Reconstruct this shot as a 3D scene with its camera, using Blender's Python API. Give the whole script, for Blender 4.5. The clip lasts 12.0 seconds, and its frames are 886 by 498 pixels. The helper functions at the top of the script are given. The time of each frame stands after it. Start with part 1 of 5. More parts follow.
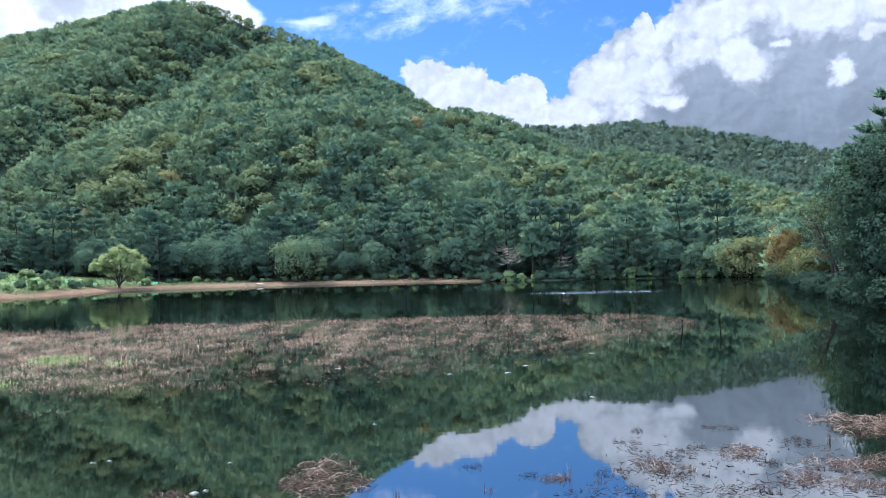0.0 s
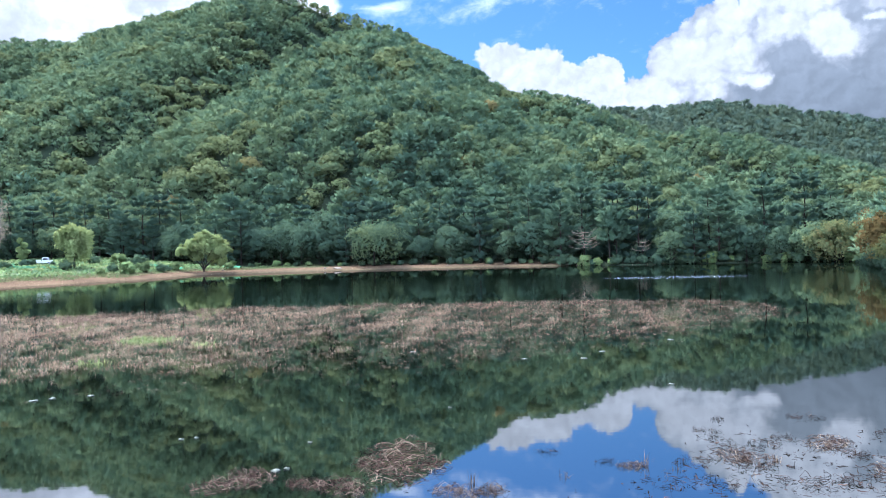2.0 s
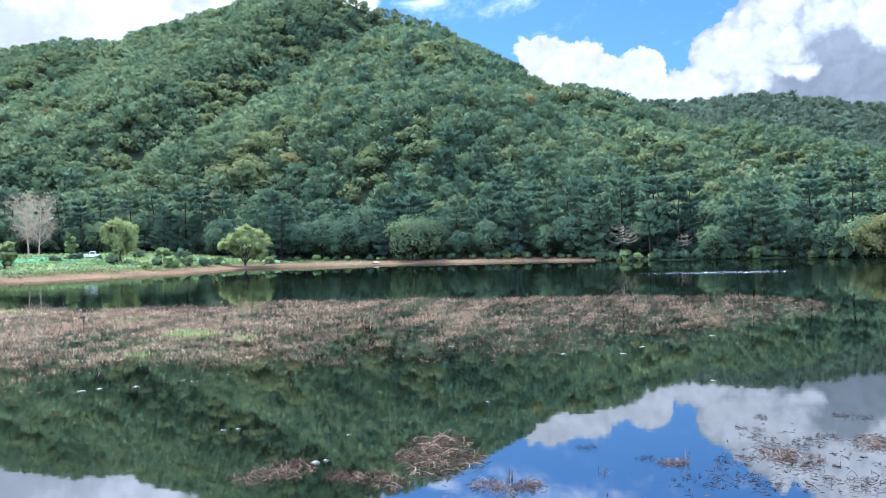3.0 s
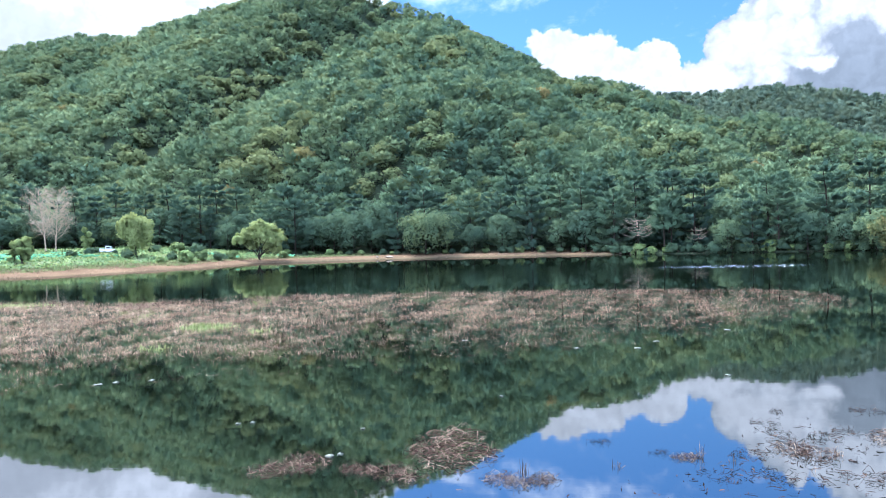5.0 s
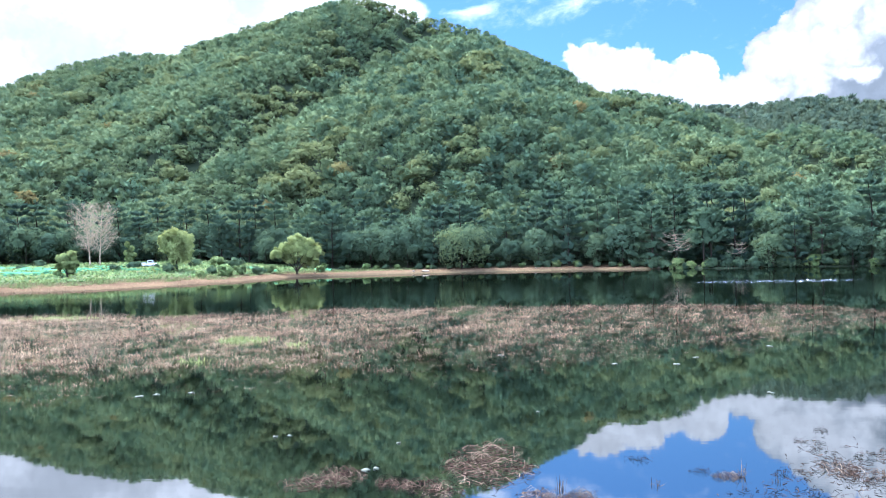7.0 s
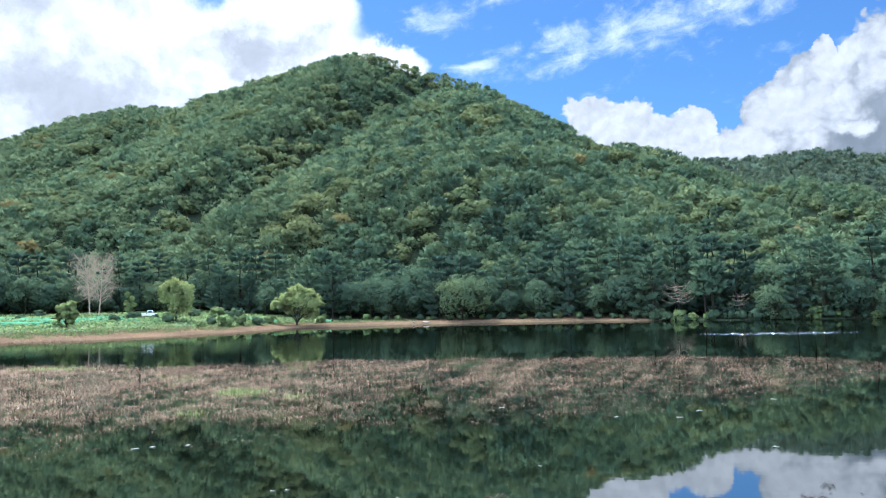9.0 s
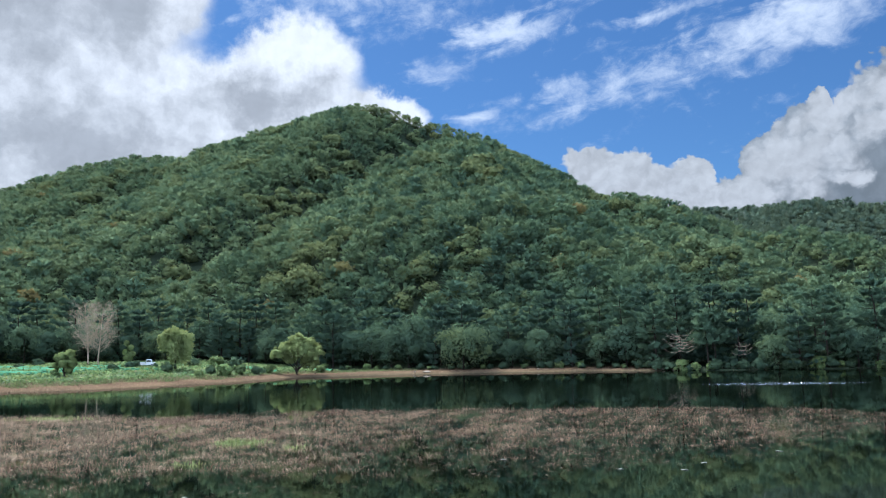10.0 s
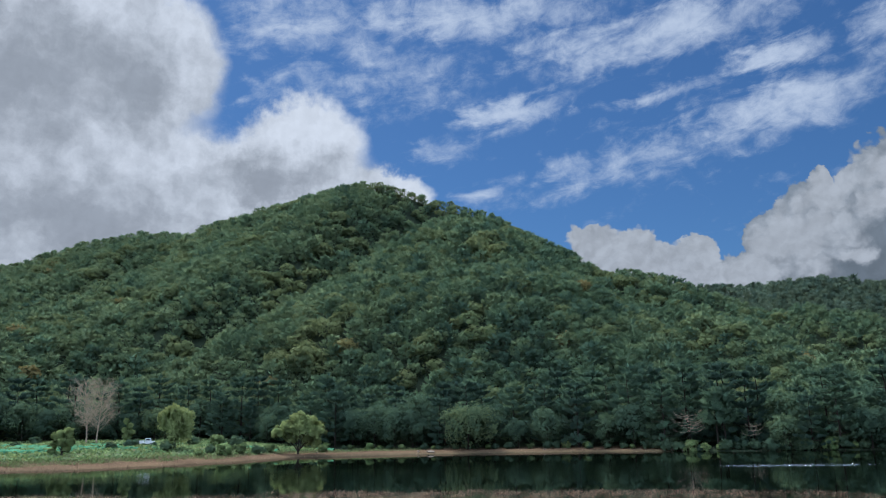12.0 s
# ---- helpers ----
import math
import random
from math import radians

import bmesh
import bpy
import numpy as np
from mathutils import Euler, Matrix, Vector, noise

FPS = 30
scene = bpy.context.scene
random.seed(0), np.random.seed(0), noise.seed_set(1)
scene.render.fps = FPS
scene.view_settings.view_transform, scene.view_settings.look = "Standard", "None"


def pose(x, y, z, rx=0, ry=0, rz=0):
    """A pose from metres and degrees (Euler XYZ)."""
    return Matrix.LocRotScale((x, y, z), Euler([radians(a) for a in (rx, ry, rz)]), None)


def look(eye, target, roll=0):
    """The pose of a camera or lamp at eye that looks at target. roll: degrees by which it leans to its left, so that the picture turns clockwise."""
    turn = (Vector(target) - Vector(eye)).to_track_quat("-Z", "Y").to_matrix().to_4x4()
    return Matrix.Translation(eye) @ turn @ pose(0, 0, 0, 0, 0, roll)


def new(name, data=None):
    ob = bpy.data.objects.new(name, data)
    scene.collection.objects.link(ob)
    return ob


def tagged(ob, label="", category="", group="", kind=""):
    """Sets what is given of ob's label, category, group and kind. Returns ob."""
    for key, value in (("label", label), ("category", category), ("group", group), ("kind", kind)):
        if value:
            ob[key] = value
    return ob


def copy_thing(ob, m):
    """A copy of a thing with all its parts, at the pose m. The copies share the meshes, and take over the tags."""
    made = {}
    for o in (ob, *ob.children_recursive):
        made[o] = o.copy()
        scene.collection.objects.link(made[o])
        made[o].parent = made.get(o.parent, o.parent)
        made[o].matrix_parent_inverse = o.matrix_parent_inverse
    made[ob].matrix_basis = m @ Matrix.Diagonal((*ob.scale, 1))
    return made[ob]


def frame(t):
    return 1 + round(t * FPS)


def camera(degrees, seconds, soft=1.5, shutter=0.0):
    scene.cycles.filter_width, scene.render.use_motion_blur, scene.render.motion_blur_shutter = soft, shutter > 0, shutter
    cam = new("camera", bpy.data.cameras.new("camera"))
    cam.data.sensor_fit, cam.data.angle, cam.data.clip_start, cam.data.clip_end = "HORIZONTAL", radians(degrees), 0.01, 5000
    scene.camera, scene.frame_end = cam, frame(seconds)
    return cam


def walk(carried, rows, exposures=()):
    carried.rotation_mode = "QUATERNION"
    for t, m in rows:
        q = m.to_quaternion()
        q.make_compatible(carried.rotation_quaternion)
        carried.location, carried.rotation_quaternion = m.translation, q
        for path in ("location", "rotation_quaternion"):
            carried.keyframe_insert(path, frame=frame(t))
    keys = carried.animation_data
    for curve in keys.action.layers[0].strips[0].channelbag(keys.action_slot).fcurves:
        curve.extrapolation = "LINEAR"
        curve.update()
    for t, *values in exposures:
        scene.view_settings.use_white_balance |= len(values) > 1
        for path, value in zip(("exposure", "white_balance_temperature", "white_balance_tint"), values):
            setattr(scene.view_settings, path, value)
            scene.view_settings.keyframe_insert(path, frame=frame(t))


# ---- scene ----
# The shot stands on a bank by the lake and turns: left along the far shore, then up the hill.
EYE, TILT, LEAN = 4.5, 0.95, 1.35
cam = camera(59.53, 12.0, soft=1.05)
ROWS = [
    (0.0, 0.0, 0.0, 0.0), (0.5, 0.38, -0.09, -0.08), (1.0, 1.63, -0.44, -0.01), (1.5, 3.7, -0.79, 0.09),
    (2.0, 5.52, -1.15, 0.14), (2.5, 7.0, -1.31, 0.13), (3.0, 8.35, -1.55, 0.15), (5.0, 9.33, -1.98, 0.27),
    (5.5, 10.22, -1.88, 0.33), (6.0, 11.2, -1.45, 0.35), (6.5, 11.71, -1.09, 0.34), (7.0, 11.99, -0.91, 0.30),
    (9.0, 12.03, 2.86, 0.15), (9.5, 12.06, 4.81, 0.10), (10.0, 12.09, 6.47, 0.08), (10.5, 12.12, 7.81, 0.07),
    (11.0, 12.17, 9.2, -0.02), (11.5, 12.27, 10.68, -0.09), (12.0, 12.43, 12.13, -0.09),
]
STOPS = [(0.0, 1.53, 5250, 15), (2.5, 1.72, 5250, 15), (5.0, 1.92, 5280, 15), (6.5, 2.02, 5300, 15), (7.2, 2.0, 5300, 15), (9.0, 1.5, 5400, 11),
         (9.5, 1.17, 5450, 10), (10.0, 0.92, 5500, 10), (10.5, 0.72, 5500, 10), (11.0, 0.58, 5500, 10), (12.0, 0.4, 5500, 10)]
walk(cam, [(t, pose(0, 0, EYE, TILT, LEAN, 0) @ pose(0, 0, 0, 0, 0, yaw) @ pose(0, 0, 0, 90 + pitch, 0, 0) @ pose(0, 0, 0, 0, 0, -roll))
           for t, yaw, pitch, roll in ROWS], STOPS)

# ---- sky, clouds and sun ----
SUN_AZ, SUN_EL = -48.0, 60.0
LEFT_CLOUD = [
    (-41.1, 16.3, 13.8, 9.6), (-40.0, 26.1, 9.6, 6.7), (-33.0, 25.7, 4.2, 4.6), (-22.7, 20.5, 4.8, 4.0),
    (-27.6, 16.8, 12.1, 4.6), (-49.7, 19.5, 12.5, 13.8), (-16.6, 17.4, 3.6, 1.8),
]
LOW_CLOUD = [
    (-0.5, 12.3, 2.6, 2.1), (1.9, 12.5, 1.8, 1.9), (4.3, 11.5, 2.5, 1.5), (6.4, 12.0, 1.3, 1.5),
    (3.0, 10.2, 5.4, 1.7), (5.7, 10.7, 1.7, 1.3),
]
RIGHT_CLOUD = [
    (14.6, 12.0, 2.6, 2.4),
    (11.7, 12.4, 2.2, 2.3), (13.8, 13.8, 2.0, 2.5), (14.8, 15.8, 0.8, 1.3), (12.1, 10.6, 5.0, 1.7),
    (18.3, 15.1, 2.6, 2.8), (21.1, 15.0, 5.4, 3.8), (25.7, 14.4, 6.3, 4.2), (22.7, 10.7, 9.2, 3.8),
    (30.5, 12.6, 7.5, 5.9), (19.0, 9.7, 11.7, 1.7), (27.8, 9.1, 10.4, 2.7), (36.3, 11.3, 10.9, 7.5),
]
RIGHT_WHITE = [(9.6, 10.6, 2.6, 1.3), (13.6, 12.2, 2.4, 2.3), (14.9, 15.1, 1.1, 1.6), (20.0, 16.3, 3.9, 1.5), (18.6, 13.9, 1.3, 0.9), (21.5, 13.1, 1.6, 1.1),
               (23.8, 14.1, 0.6, 0.35), (27.0, 15.8, 3.3, 1.3), (27.4, 12.3, 0.45, 0.7), (29.3, 14.2, 0.9, 0.5), (16.2, 10.8, 1.0, 0.5)]
LEFT_SHADE = [(-41.9, 23.9, 10.0, 4.6), (-35.6, 23.9, 4.6, 2.5), (-39.5, 14.3, 10.9, 3.8), (-25.2, 18.2, 5.4, 1.7)]
# thin high streaks: bearing, height, half length, half width, slope, thickness
WISP = [
    (-18.0, 26.4, 8.5, 3.0, 10, 0.55), (-10.0, 30.0, 10.0, 1.5, 0, 0.95), (5.0, 27.5, 9.5, 1.7, 6, 1.0), (13.8, 24.7, 2.6, 0.9, 4, 1.1),
    (4.2, 23.3, 4.2, 0.6, 6, 0.8), (-6.2, 23.1, 3.7, 0.9, 10, 1.0), (2.6, 19.0, 9.0, 1.4, 8, 0.72), (12.8, 21.1, 6.4, 1.6, 8, 1.05),
    (-9.0, 17.1, 2.2, 0.8, 8, 0.8), (-12.8, 20.6, 2.6, 0.9, 0, 0.6), (-14.5, 24.6, 6.0, 1.5, 6, 0.6), (20.0, 25.0, 3.0, 1.4, 6, 0.7),
    (14.0, 29.0, 7.0, 1.2, 5, 0.8), (-23.0, 29.6, 7.0, 2.4, 0, 0.75), (25.0, 22.8, 6.0, 1.6, 8, 0.8),
]
CLOUD_LIGHT = 0.38


class Nodes:
    """Short calls for building a node tree."""

    def __init__(self, tree):
        self.tree = tree

    def add(self, kind, **values):
        n = self.tree.nodes.new(kind)
        for key, value in values.items():
            setattr(n, key, value)
        return n

    def put(self, socket, value):
        if isinstance(value, bpy.types.NodeSocket):
            self.tree.links.new(value, socket)
        elif value is not None:
            socket.default_value = value

    def math(self, op, a, b=None, c=None, clamp=False):
        n = self.add("ShaderNodeMath", operation=op, use_clamp=clamp)
        for s, v in zip(n.inputs, (a, b, c)):
            self.put(s, v)
        return n.outputs[0]

    def vec(self, op, a, b=None, scale=None):
        n = self.add("ShaderNodeVectorMath", operation=op)
        self.put(n.inputs[0], a)
        self.put(n.inputs[1], b)
        if scale is not None:
            self.put(n.inputs["Scale"], scale)
        return n.outputs["Value"] if op in ("LENGTH", "DOT_PRODUCT", "DISTANCE") else n.outputs[0]

    def xyz(self, x=0.0, y=0.0, z=0.0):
        n = self.add("ShaderNodeCombineXYZ")
        for s, v in zip(n.inputs, (x, y, z)):
            self.put(s, v)
        return n.outputs[0]

    def noise(self, where, scale, detail=5.0, rough=0.55, warp=0.0):
        n = self.add("ShaderNodeTexNoise")
        self.put(n.inputs["Vector"], where)
        for key, v in (("Scale", scale), ("Detail", detail), ("Roughness", rough), ("Distortion", warp)):
            self.put(n.inputs[key], v)
        return n

    def ramp(self, value, low, high, a=0.0, b=1.0):
        n = self.add("ShaderNodeMapRange", interpolation_type="SMOOTHSTEP")
        for s, v in zip(n.inputs, (value, low, high, a, b)):
            self.put(s, v)
        return n.outputs[0]

    def mix(self, f, a, b):
        n = self.add("ShaderNodeMix", data_type="RGBA")
        self.put(n.inputs[0], f)
        self.put(n.inputs[6], a)
        self.put(n.inputs[7], b)
        return n.outputs[2]

    def colors(self, value, stops):
        n = self.add("ShaderNodeValToRGB")
        self.put(n.inputs[0], value)
        el = n.color_ramp.elements
        while len(el) < len(stops):
            el.new(1.0)
        for e, (p, c) in zip(el, stops):
            e.position, e.color = p, (*c, 1)
        return n.outputs[0]


def build_world():
    world = bpy.data.worlds.new("sky")
    world.use_nodes = True
    scene.world = world
    g = Nodes(world.node_tree)
    world.node_tree.nodes.clear()
    sky = g.add("ShaderNodeTexSky", sky_type="NISHITA", sun_disc=False, sun_elevation=radians(SUN_EL), sun_rotation=radians(SUN_AZ),
                air_density=1.0, dust_density=0.6, ozone_density=1.5)
    way = g.add("ShaderNodeTexCoord").outputs["Generated"]
    part = g.add("ShaderNodeSeparateXYZ")
    g.put(part.inputs[0], way)
    x, y, z = part.outputs
    deg = 180 / math.pi
    az = g.math("MULTIPLY", g.math("ARCTAN2", x, y), deg)
    el = g.math("MULTIPLY", g.math("ARCSINE", z), deg)
    where = g.xyz(az, el)

    def field(at, spots):
        """How far a place lies inside the nearest of the round masses: 1 in the middle, 0 on the rim."""
        best = None
        for a, e, ra, re in spots:
            d = g.vec("LENGTH", g.vec("MULTIPLY", g.vec("SUBTRACT", at, (a, e, 0)), (1 / ra, 1 / re, 0)))
            best = d if best is None else g.math("SMOOTH_MIN", best, d, 0.25)
        return g.math("SUBTRACT", 1.0, best)

    def heads(at):
        """Rounded heads of cumulus at three sizes."""
        out = None
        for scale, weight in ((0.34, 0.5), (0.8, 0.32), (1.9, 0.18)):
            v = g.add("ShaderNodeTexVoronoi", voronoi_dimensions="2D", feature="SMOOTH_F1")
            g.put(v.inputs["Vector"], at)
            v.inputs["Scale"].default_value, v.inputs["Smoothness"].default_value = scale, 0.35
            h = g.math("MULTIPLY", g.math("SUBTRACT", 0.55, v.outputs["Distance"]), weight)
            out = h if out is None else g.math("ADD", out, h)
        return out

    puff = g.noise(where, 0.55, 7, 0.6)
    coarse = g.noise(where, 0.16, 4, 0.5)
    shift = g.vec("ADD", g.vec("SCALE", g.vec("SUBTRACT", puff.outputs["Color"], (0.5, 0.5, 0.5)), scale=2.6),
                  g.vec("SCALE", g.vec("SUBTRACT", coarse.outputs["Color"], (0.5, 0.5, 0.5)), scale=2.2))
    bent = g.vec("ADD", where, g.vec("MULTIPLY", shift, (1, 1, 0)))
    soft = g.vec("ADD", where, g.vec("SCALE", shift, scale=1.8))
    fine = puff.outputs["Fac"]

    left = g.ramp(g.math("ADD", field(bent, LEFT_CLOUD), g.math("MULTIPLY", g.math("SUBTRACT", fine, 0.5), 0.25)), -0.10, 0.22)
    mild = g.vec("ADD", where, g.vec("MULTIPLY", shift, (0.55, 0.55, 0)))
    bulge = heads(mild)
    low = g.ramp(g.math("ADD", field(mild, LOW_CLOUD), g.math("MULTIPLY", bulge, 0.9)), 0.02, 0.16)
    right = g.ramp(g.math("ADD", field(mild, RIGHT_CLOUD), g.math("MULTIPLY", bulge, 0.7)), 0.02, 0.13)
    # thin streaks that climb to the right
    turn = g.add("ShaderNodeVectorRotate", rotation_type="Z_AXIS")
    g.put(turn.inputs["Vector"], where)
    turn.inputs["Angle"].default_value = radians(-9)
    drawn = g.vec("MULTIPLY", turn.outputs[0], (0.4, 1.0, 1.0))
    thread = g.noise(drawn, 0.55, 8, 0.6, 0.5)
    tshift = g.vec("SCALE", g.vec("SUBTRACT", thread.outputs["Color"], (0.5, 0.5, 0.5)), scale=4.5)
    torn = g.vec("ADD", where, g.vec("MULTIPLY", tshift, (1.6, 0.7, 0)))
    mask = None
    for a, e, ra, re, slope, thick in WISP:
        c, sn = math.cos(radians(slope)), math.sin(radians(slope))
        off = g.vec("SUBTRACT", torn, (a, e, 0))
        d = g.vec("LENGTH", g.xyz(g.vec("DOT_PRODUCT", off, (c / ra, sn / ra, 0)), g.vec("DOT_PRODUCT", off, (-sn / re, c / re, 0))))
        m = g.math("MULTIPLY", g.ramp(d, 0.0, 2.0, 1.0, 0.0), thick)
        mask = m if mask is None else g.math("MAXIMUM", mask, m)
    lace = g.noise(g.vec("MULTIPLY", turn.outputs[0], (0.75, 1.0, 1.0)), 0.8, 9, 0.66, 0.4).outputs["Fac"]
    body = g.math("ADD", g.math("MULTIPLY", thread.outputs["Fac"], 0.55), g.math("MULTIPLY", lace, 0.45))
    wisp = g.ramp(g.math("ADD", mask, g.math("MULTIPLY", g.math("SUBTRACT", body, 0.5), 3.0)), 0.10, 1.35, 0.0, 0.92)
    # the rest of the sky, overhead and behind: unseen bright clouds added as fill
    rest = g.noise(way, 2.2, 7, 0.6, 0.3)
    outside = g.math("MAXIMUM", g.ramp(el, 31.0, 44.0), g.ramp(g.math("ABSOLUTE", az), 46.0, 60.0))
    cover = g.math("MULTIPLY", g.ramp(rest.outputs["Fac"], 0.40, 0.58, 0.0, 0.95), outside)

    white, grey, pale = (0.90, 0.905, 0.90, 1), (0.30, 0.340, 0.37, 1), (0.68, 0.70, 0.72, 1)
    billow = g.noise(g.vec("ADD", where, g.vec("SCALE", shift, scale=0.5)), 0.33, 6, 0.6).outputs["Fac"]
    lit = g.ramp(g.math("ADD", g.math("ADD", field(bent, RIGHT_WHITE), g.math("MULTIPLY", bulge, 1.6)), g.math("MULTIPLY", g.math("SUBTRACT", billow, 0.5), 1.6)), -0.55, 0.55)
    belly = g.mix(g.ramp(g.math("ADD", el, g.math("MULTIPLY", billow, 5.0)), 9.0, 19.0), grey, (0.48, 0.525, 0.56, 1))
    right_color = g.mix(lit, belly, white)
    veil = g.ramp(g.math("ADD", g.math("MULTIPLY", field(soft, LEFT_SHADE), 0.45), g.math("MULTIPLY", billow, 1.3)), 0.15, 1.1)
    # billows: brighter on the side towards the sun
    def height(shift_by):
        at = g.vec("ADD", mild, shift_by)
        return g.math("ADD", g.math("MULTIPLY", g.noise(at, 0.42, 6, 0.58).outputs["Fac"], 0.9), g.math("MULTIPLY", heads(at), 0.3))

    relief = g.ramp(g.math("SUBTRACT", height((0, 0, 0)), height((-0.30, 0.36, 0))), -0.20, 0.20, 0.78, 1.06)
    left_color = g.mix(veil, (1.48, 1.47, 1.45, 1), (0.70, 0.715, 0.73, 1))
    low_color = g.mix(g.ramp(billow, 0.4, 0.75, 0.0, 0.45), white, pale)

    blue = g.vec("MULTIPLY", sky.outputs[0], (0.028, 0.040, 0.051))
    # the added clouds outshine the others and lean blue, lifting shaded sides
    shade = g.mix(cover, blue, g.vec("SCALE", (2.25, 2.52, 3.05), scale=g.ramp(el, 0.0, 55.0, 0.35, 1.1)))
    shade = g.mix(wisp, shade, (0.44, 0.465, 0.50, 1))
    soft_relief = g.math("ADD", g.math("MULTIPLY", relief, 0.35), 0.62)
    left_color, right_color, low_color = (g.vec("SCALE", c, scale=k) for c, k in ((left_color, soft_relief), (right_color, g.math("ADD", g.math("MULTIPLY", relief, 0.8), 0.19)), (low_color, relief)))
    for alpha, color in ((left, left_color), (right, right_color), (low, low_color)):
        shade = g.mix(alpha, shade, g.vec("SCALE", color, scale=CLOUD_LIGHT))
    back = g.add("ShaderNodeBackground")
    g.put(back.inputs["Color"], shade)
    out = g.add("ShaderNodeOutputWorld")
    g.put(out.inputs["Surface"], back.outputs[0])


build_world()
lamp = bpy.data.lights.new("sun", "SUN")
lamp.energy, lamp.angle, lamp.color = 4.6, radians(12.0), (1.0, 0.93, 0.81)
a, e = radians(SUN_AZ), radians(SUN_EL)
sun = new("sun", lamp)
sun.matrix_world = look((math.sin(a) * math.cos(e) * 300, math.cos(a) * math.cos(e) * 300, math.sin(e) * 300), (0, 0, 0))


# ---- materials ----
def material(name):
    m = bpy.data.materials.new(name)
    m.use_nodes = True
    m.node_tree.nodes.clear()
    g = Nodes(m.node_tree)
    out = g.add("ShaderNodeOutputMaterial")
    return m, g, out


def surface(name, low, high, scale=8.0, rough=0.85, bump=0.3, size=0.02, metal=0.0, spec=0.3):
    """A plain worn surface: two tones over two scales, and a fine relief."""
    m, g, out = material(name)
    at = g.add("ShaderNodeTexCoord").outputs["Object"]
    big, small = g.noise(at, scale * 0.2, 4), g.noise(at, scale, 6, 0.65)
    f = g.math("ADD", g.math("MULTIPLY", big.outputs["Fac"], 0.5), g.math("MULTIPLY", small.outputs["Fac"], 0.5))
    b = g.add("ShaderNodeBsdfPrincipled")
    g.put(b.inputs["Base Color"], g.mix(g.ramp(f, 0.35, 0.65), (*low, 1), (*high, 1)))
    b.inputs["Roughness"].default_value, b.inputs["Metallic"].default_value = rough, metal
    b.inputs["Specular IOR Level"].default_value = spec
    h = g.add("ShaderNodeBump")
    h.inputs["Strength"].default_value, h.inputs["Distance"].default_value = bump, size
    g.put(h.inputs["Height"], small.outputs["Fac"])
    g.put(b.inputs["Normal"], h.outputs[0])
    g.put(out.inputs[0], b.outputs[0])
    return m


def foliage(name, stops, through_light=0.46, drift=0.025, spec=0.02, patch=0.012):
    """Leaves: the tone of each plant comes with its mesh, the direction of its clumps too."""
    m, g, out = material(name)
    tone = g.add("ShaderNodeAttribute", attribute_name="tone").outputs["Fac"]
    lump = g.add("ShaderNodeAttribute", attribute_name="lump").outputs["Vector"]
    place = g.add("ShaderNodeNewGeometry")
    own = g.add("ShaderNodeObjectInfo").outputs["Random"]
    wide = g.noise(place.outputs["Position"], patch, 3).outputs["Fac"]
    leaf = place.outputs["Random Per Island"]
    f = g.math("ADD", tone, g.math("MULTIPLY", g.math("SUBTRACT", leaf, 0.5), drift * 2))
    f = g.math("ADD", f, g.math("MULTIPLY", g.math("SUBTRACT", own, 0.5), 0.12))
    f = g.math("ADD", f, g.math("MULTIPLY", g.math("SUBTRACT", wide, 0.5), 0.35), clamp=True)
    color = g.colors(f, stops)
    grain = g.noise(place.outputs["Position"], 3.2, 3, 0.65)
    color = g.vec("SCALE", color, scale=g.ramp(grain.outputs["Fac"], 0.30, 0.72, 0.74, 1.24))
    t = g.add("ShaderNodeVectorTransform", vector_type="NORMAL", convert_from="OBJECT", convert_to="WORLD")
    g.put(t.inputs[0], lump)
    n = g.vec("NORMALIZE", g.vec("ADD", g.vec("SCALE", t.outputs[0], scale=1.0), g.vec("SCALE", place.outputs["Normal"], scale=0.16)))
    n = g.vec("NORMALIZE", g.vec("ADD", n, g.vec("SCALE", g.vec("SUBTRACT", grain.outputs["Color"], (0.5, 0.5, 0.5)), scale=0.4)))
    b = g.add("ShaderNodeBsdfPrincipled")
    b.inputs["Roughness"].default_value, b.inputs["Specular IOR Level"].default_value = 0.9, spec
    g.put(b.inputs["Base Color"], color)
    g.put(b.inputs["Normal"], n)
    tr = g.add("ShaderNodeBsdfTranslucent")
    g.put(tr.inputs["Color"], color)
    g.put(tr.inputs["Normal"], n)
    mx = g.add("ShaderNodeMixShader")
    mx.inputs[0].default_value = through_light
    g.put(mx.inputs[1], b.outputs[0])
    g.put(mx.inputs[2], tr.outputs[0])
    g.put(out.inputs[0], mx.outputs[0])
    return m


LEAF = foliage("broad leaves", [(0.0, (0.058, 0.096, 0.060)), (0.35, (0.094, 0.142, 0.076)), (0.62, (0.138, 0.180, 0.080)),
                                (0.85, (0.182, 0.196, 0.076)), (1.0, (0.21, 0.168, 0.066))])
NEEDLE = foliage("pine needles", [(0.0, (0.064, 0.110, 0.080)), (0.4, (0.106, 0.176, 0.108)), (0.75, (0.158, 0.236, 0.124)),
                                  (1.0, (0.205, 0.275, 0.136))])
# far ridge needles, bluer and flatter: haze is put into the colour
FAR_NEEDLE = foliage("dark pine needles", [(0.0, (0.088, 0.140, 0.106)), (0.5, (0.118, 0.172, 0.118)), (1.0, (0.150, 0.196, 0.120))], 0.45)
# leaf colours darkened to carry the shade on the near bank
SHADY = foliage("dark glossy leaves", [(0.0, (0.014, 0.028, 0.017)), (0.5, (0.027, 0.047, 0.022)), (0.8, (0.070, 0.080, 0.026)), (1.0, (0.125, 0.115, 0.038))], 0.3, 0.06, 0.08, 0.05)
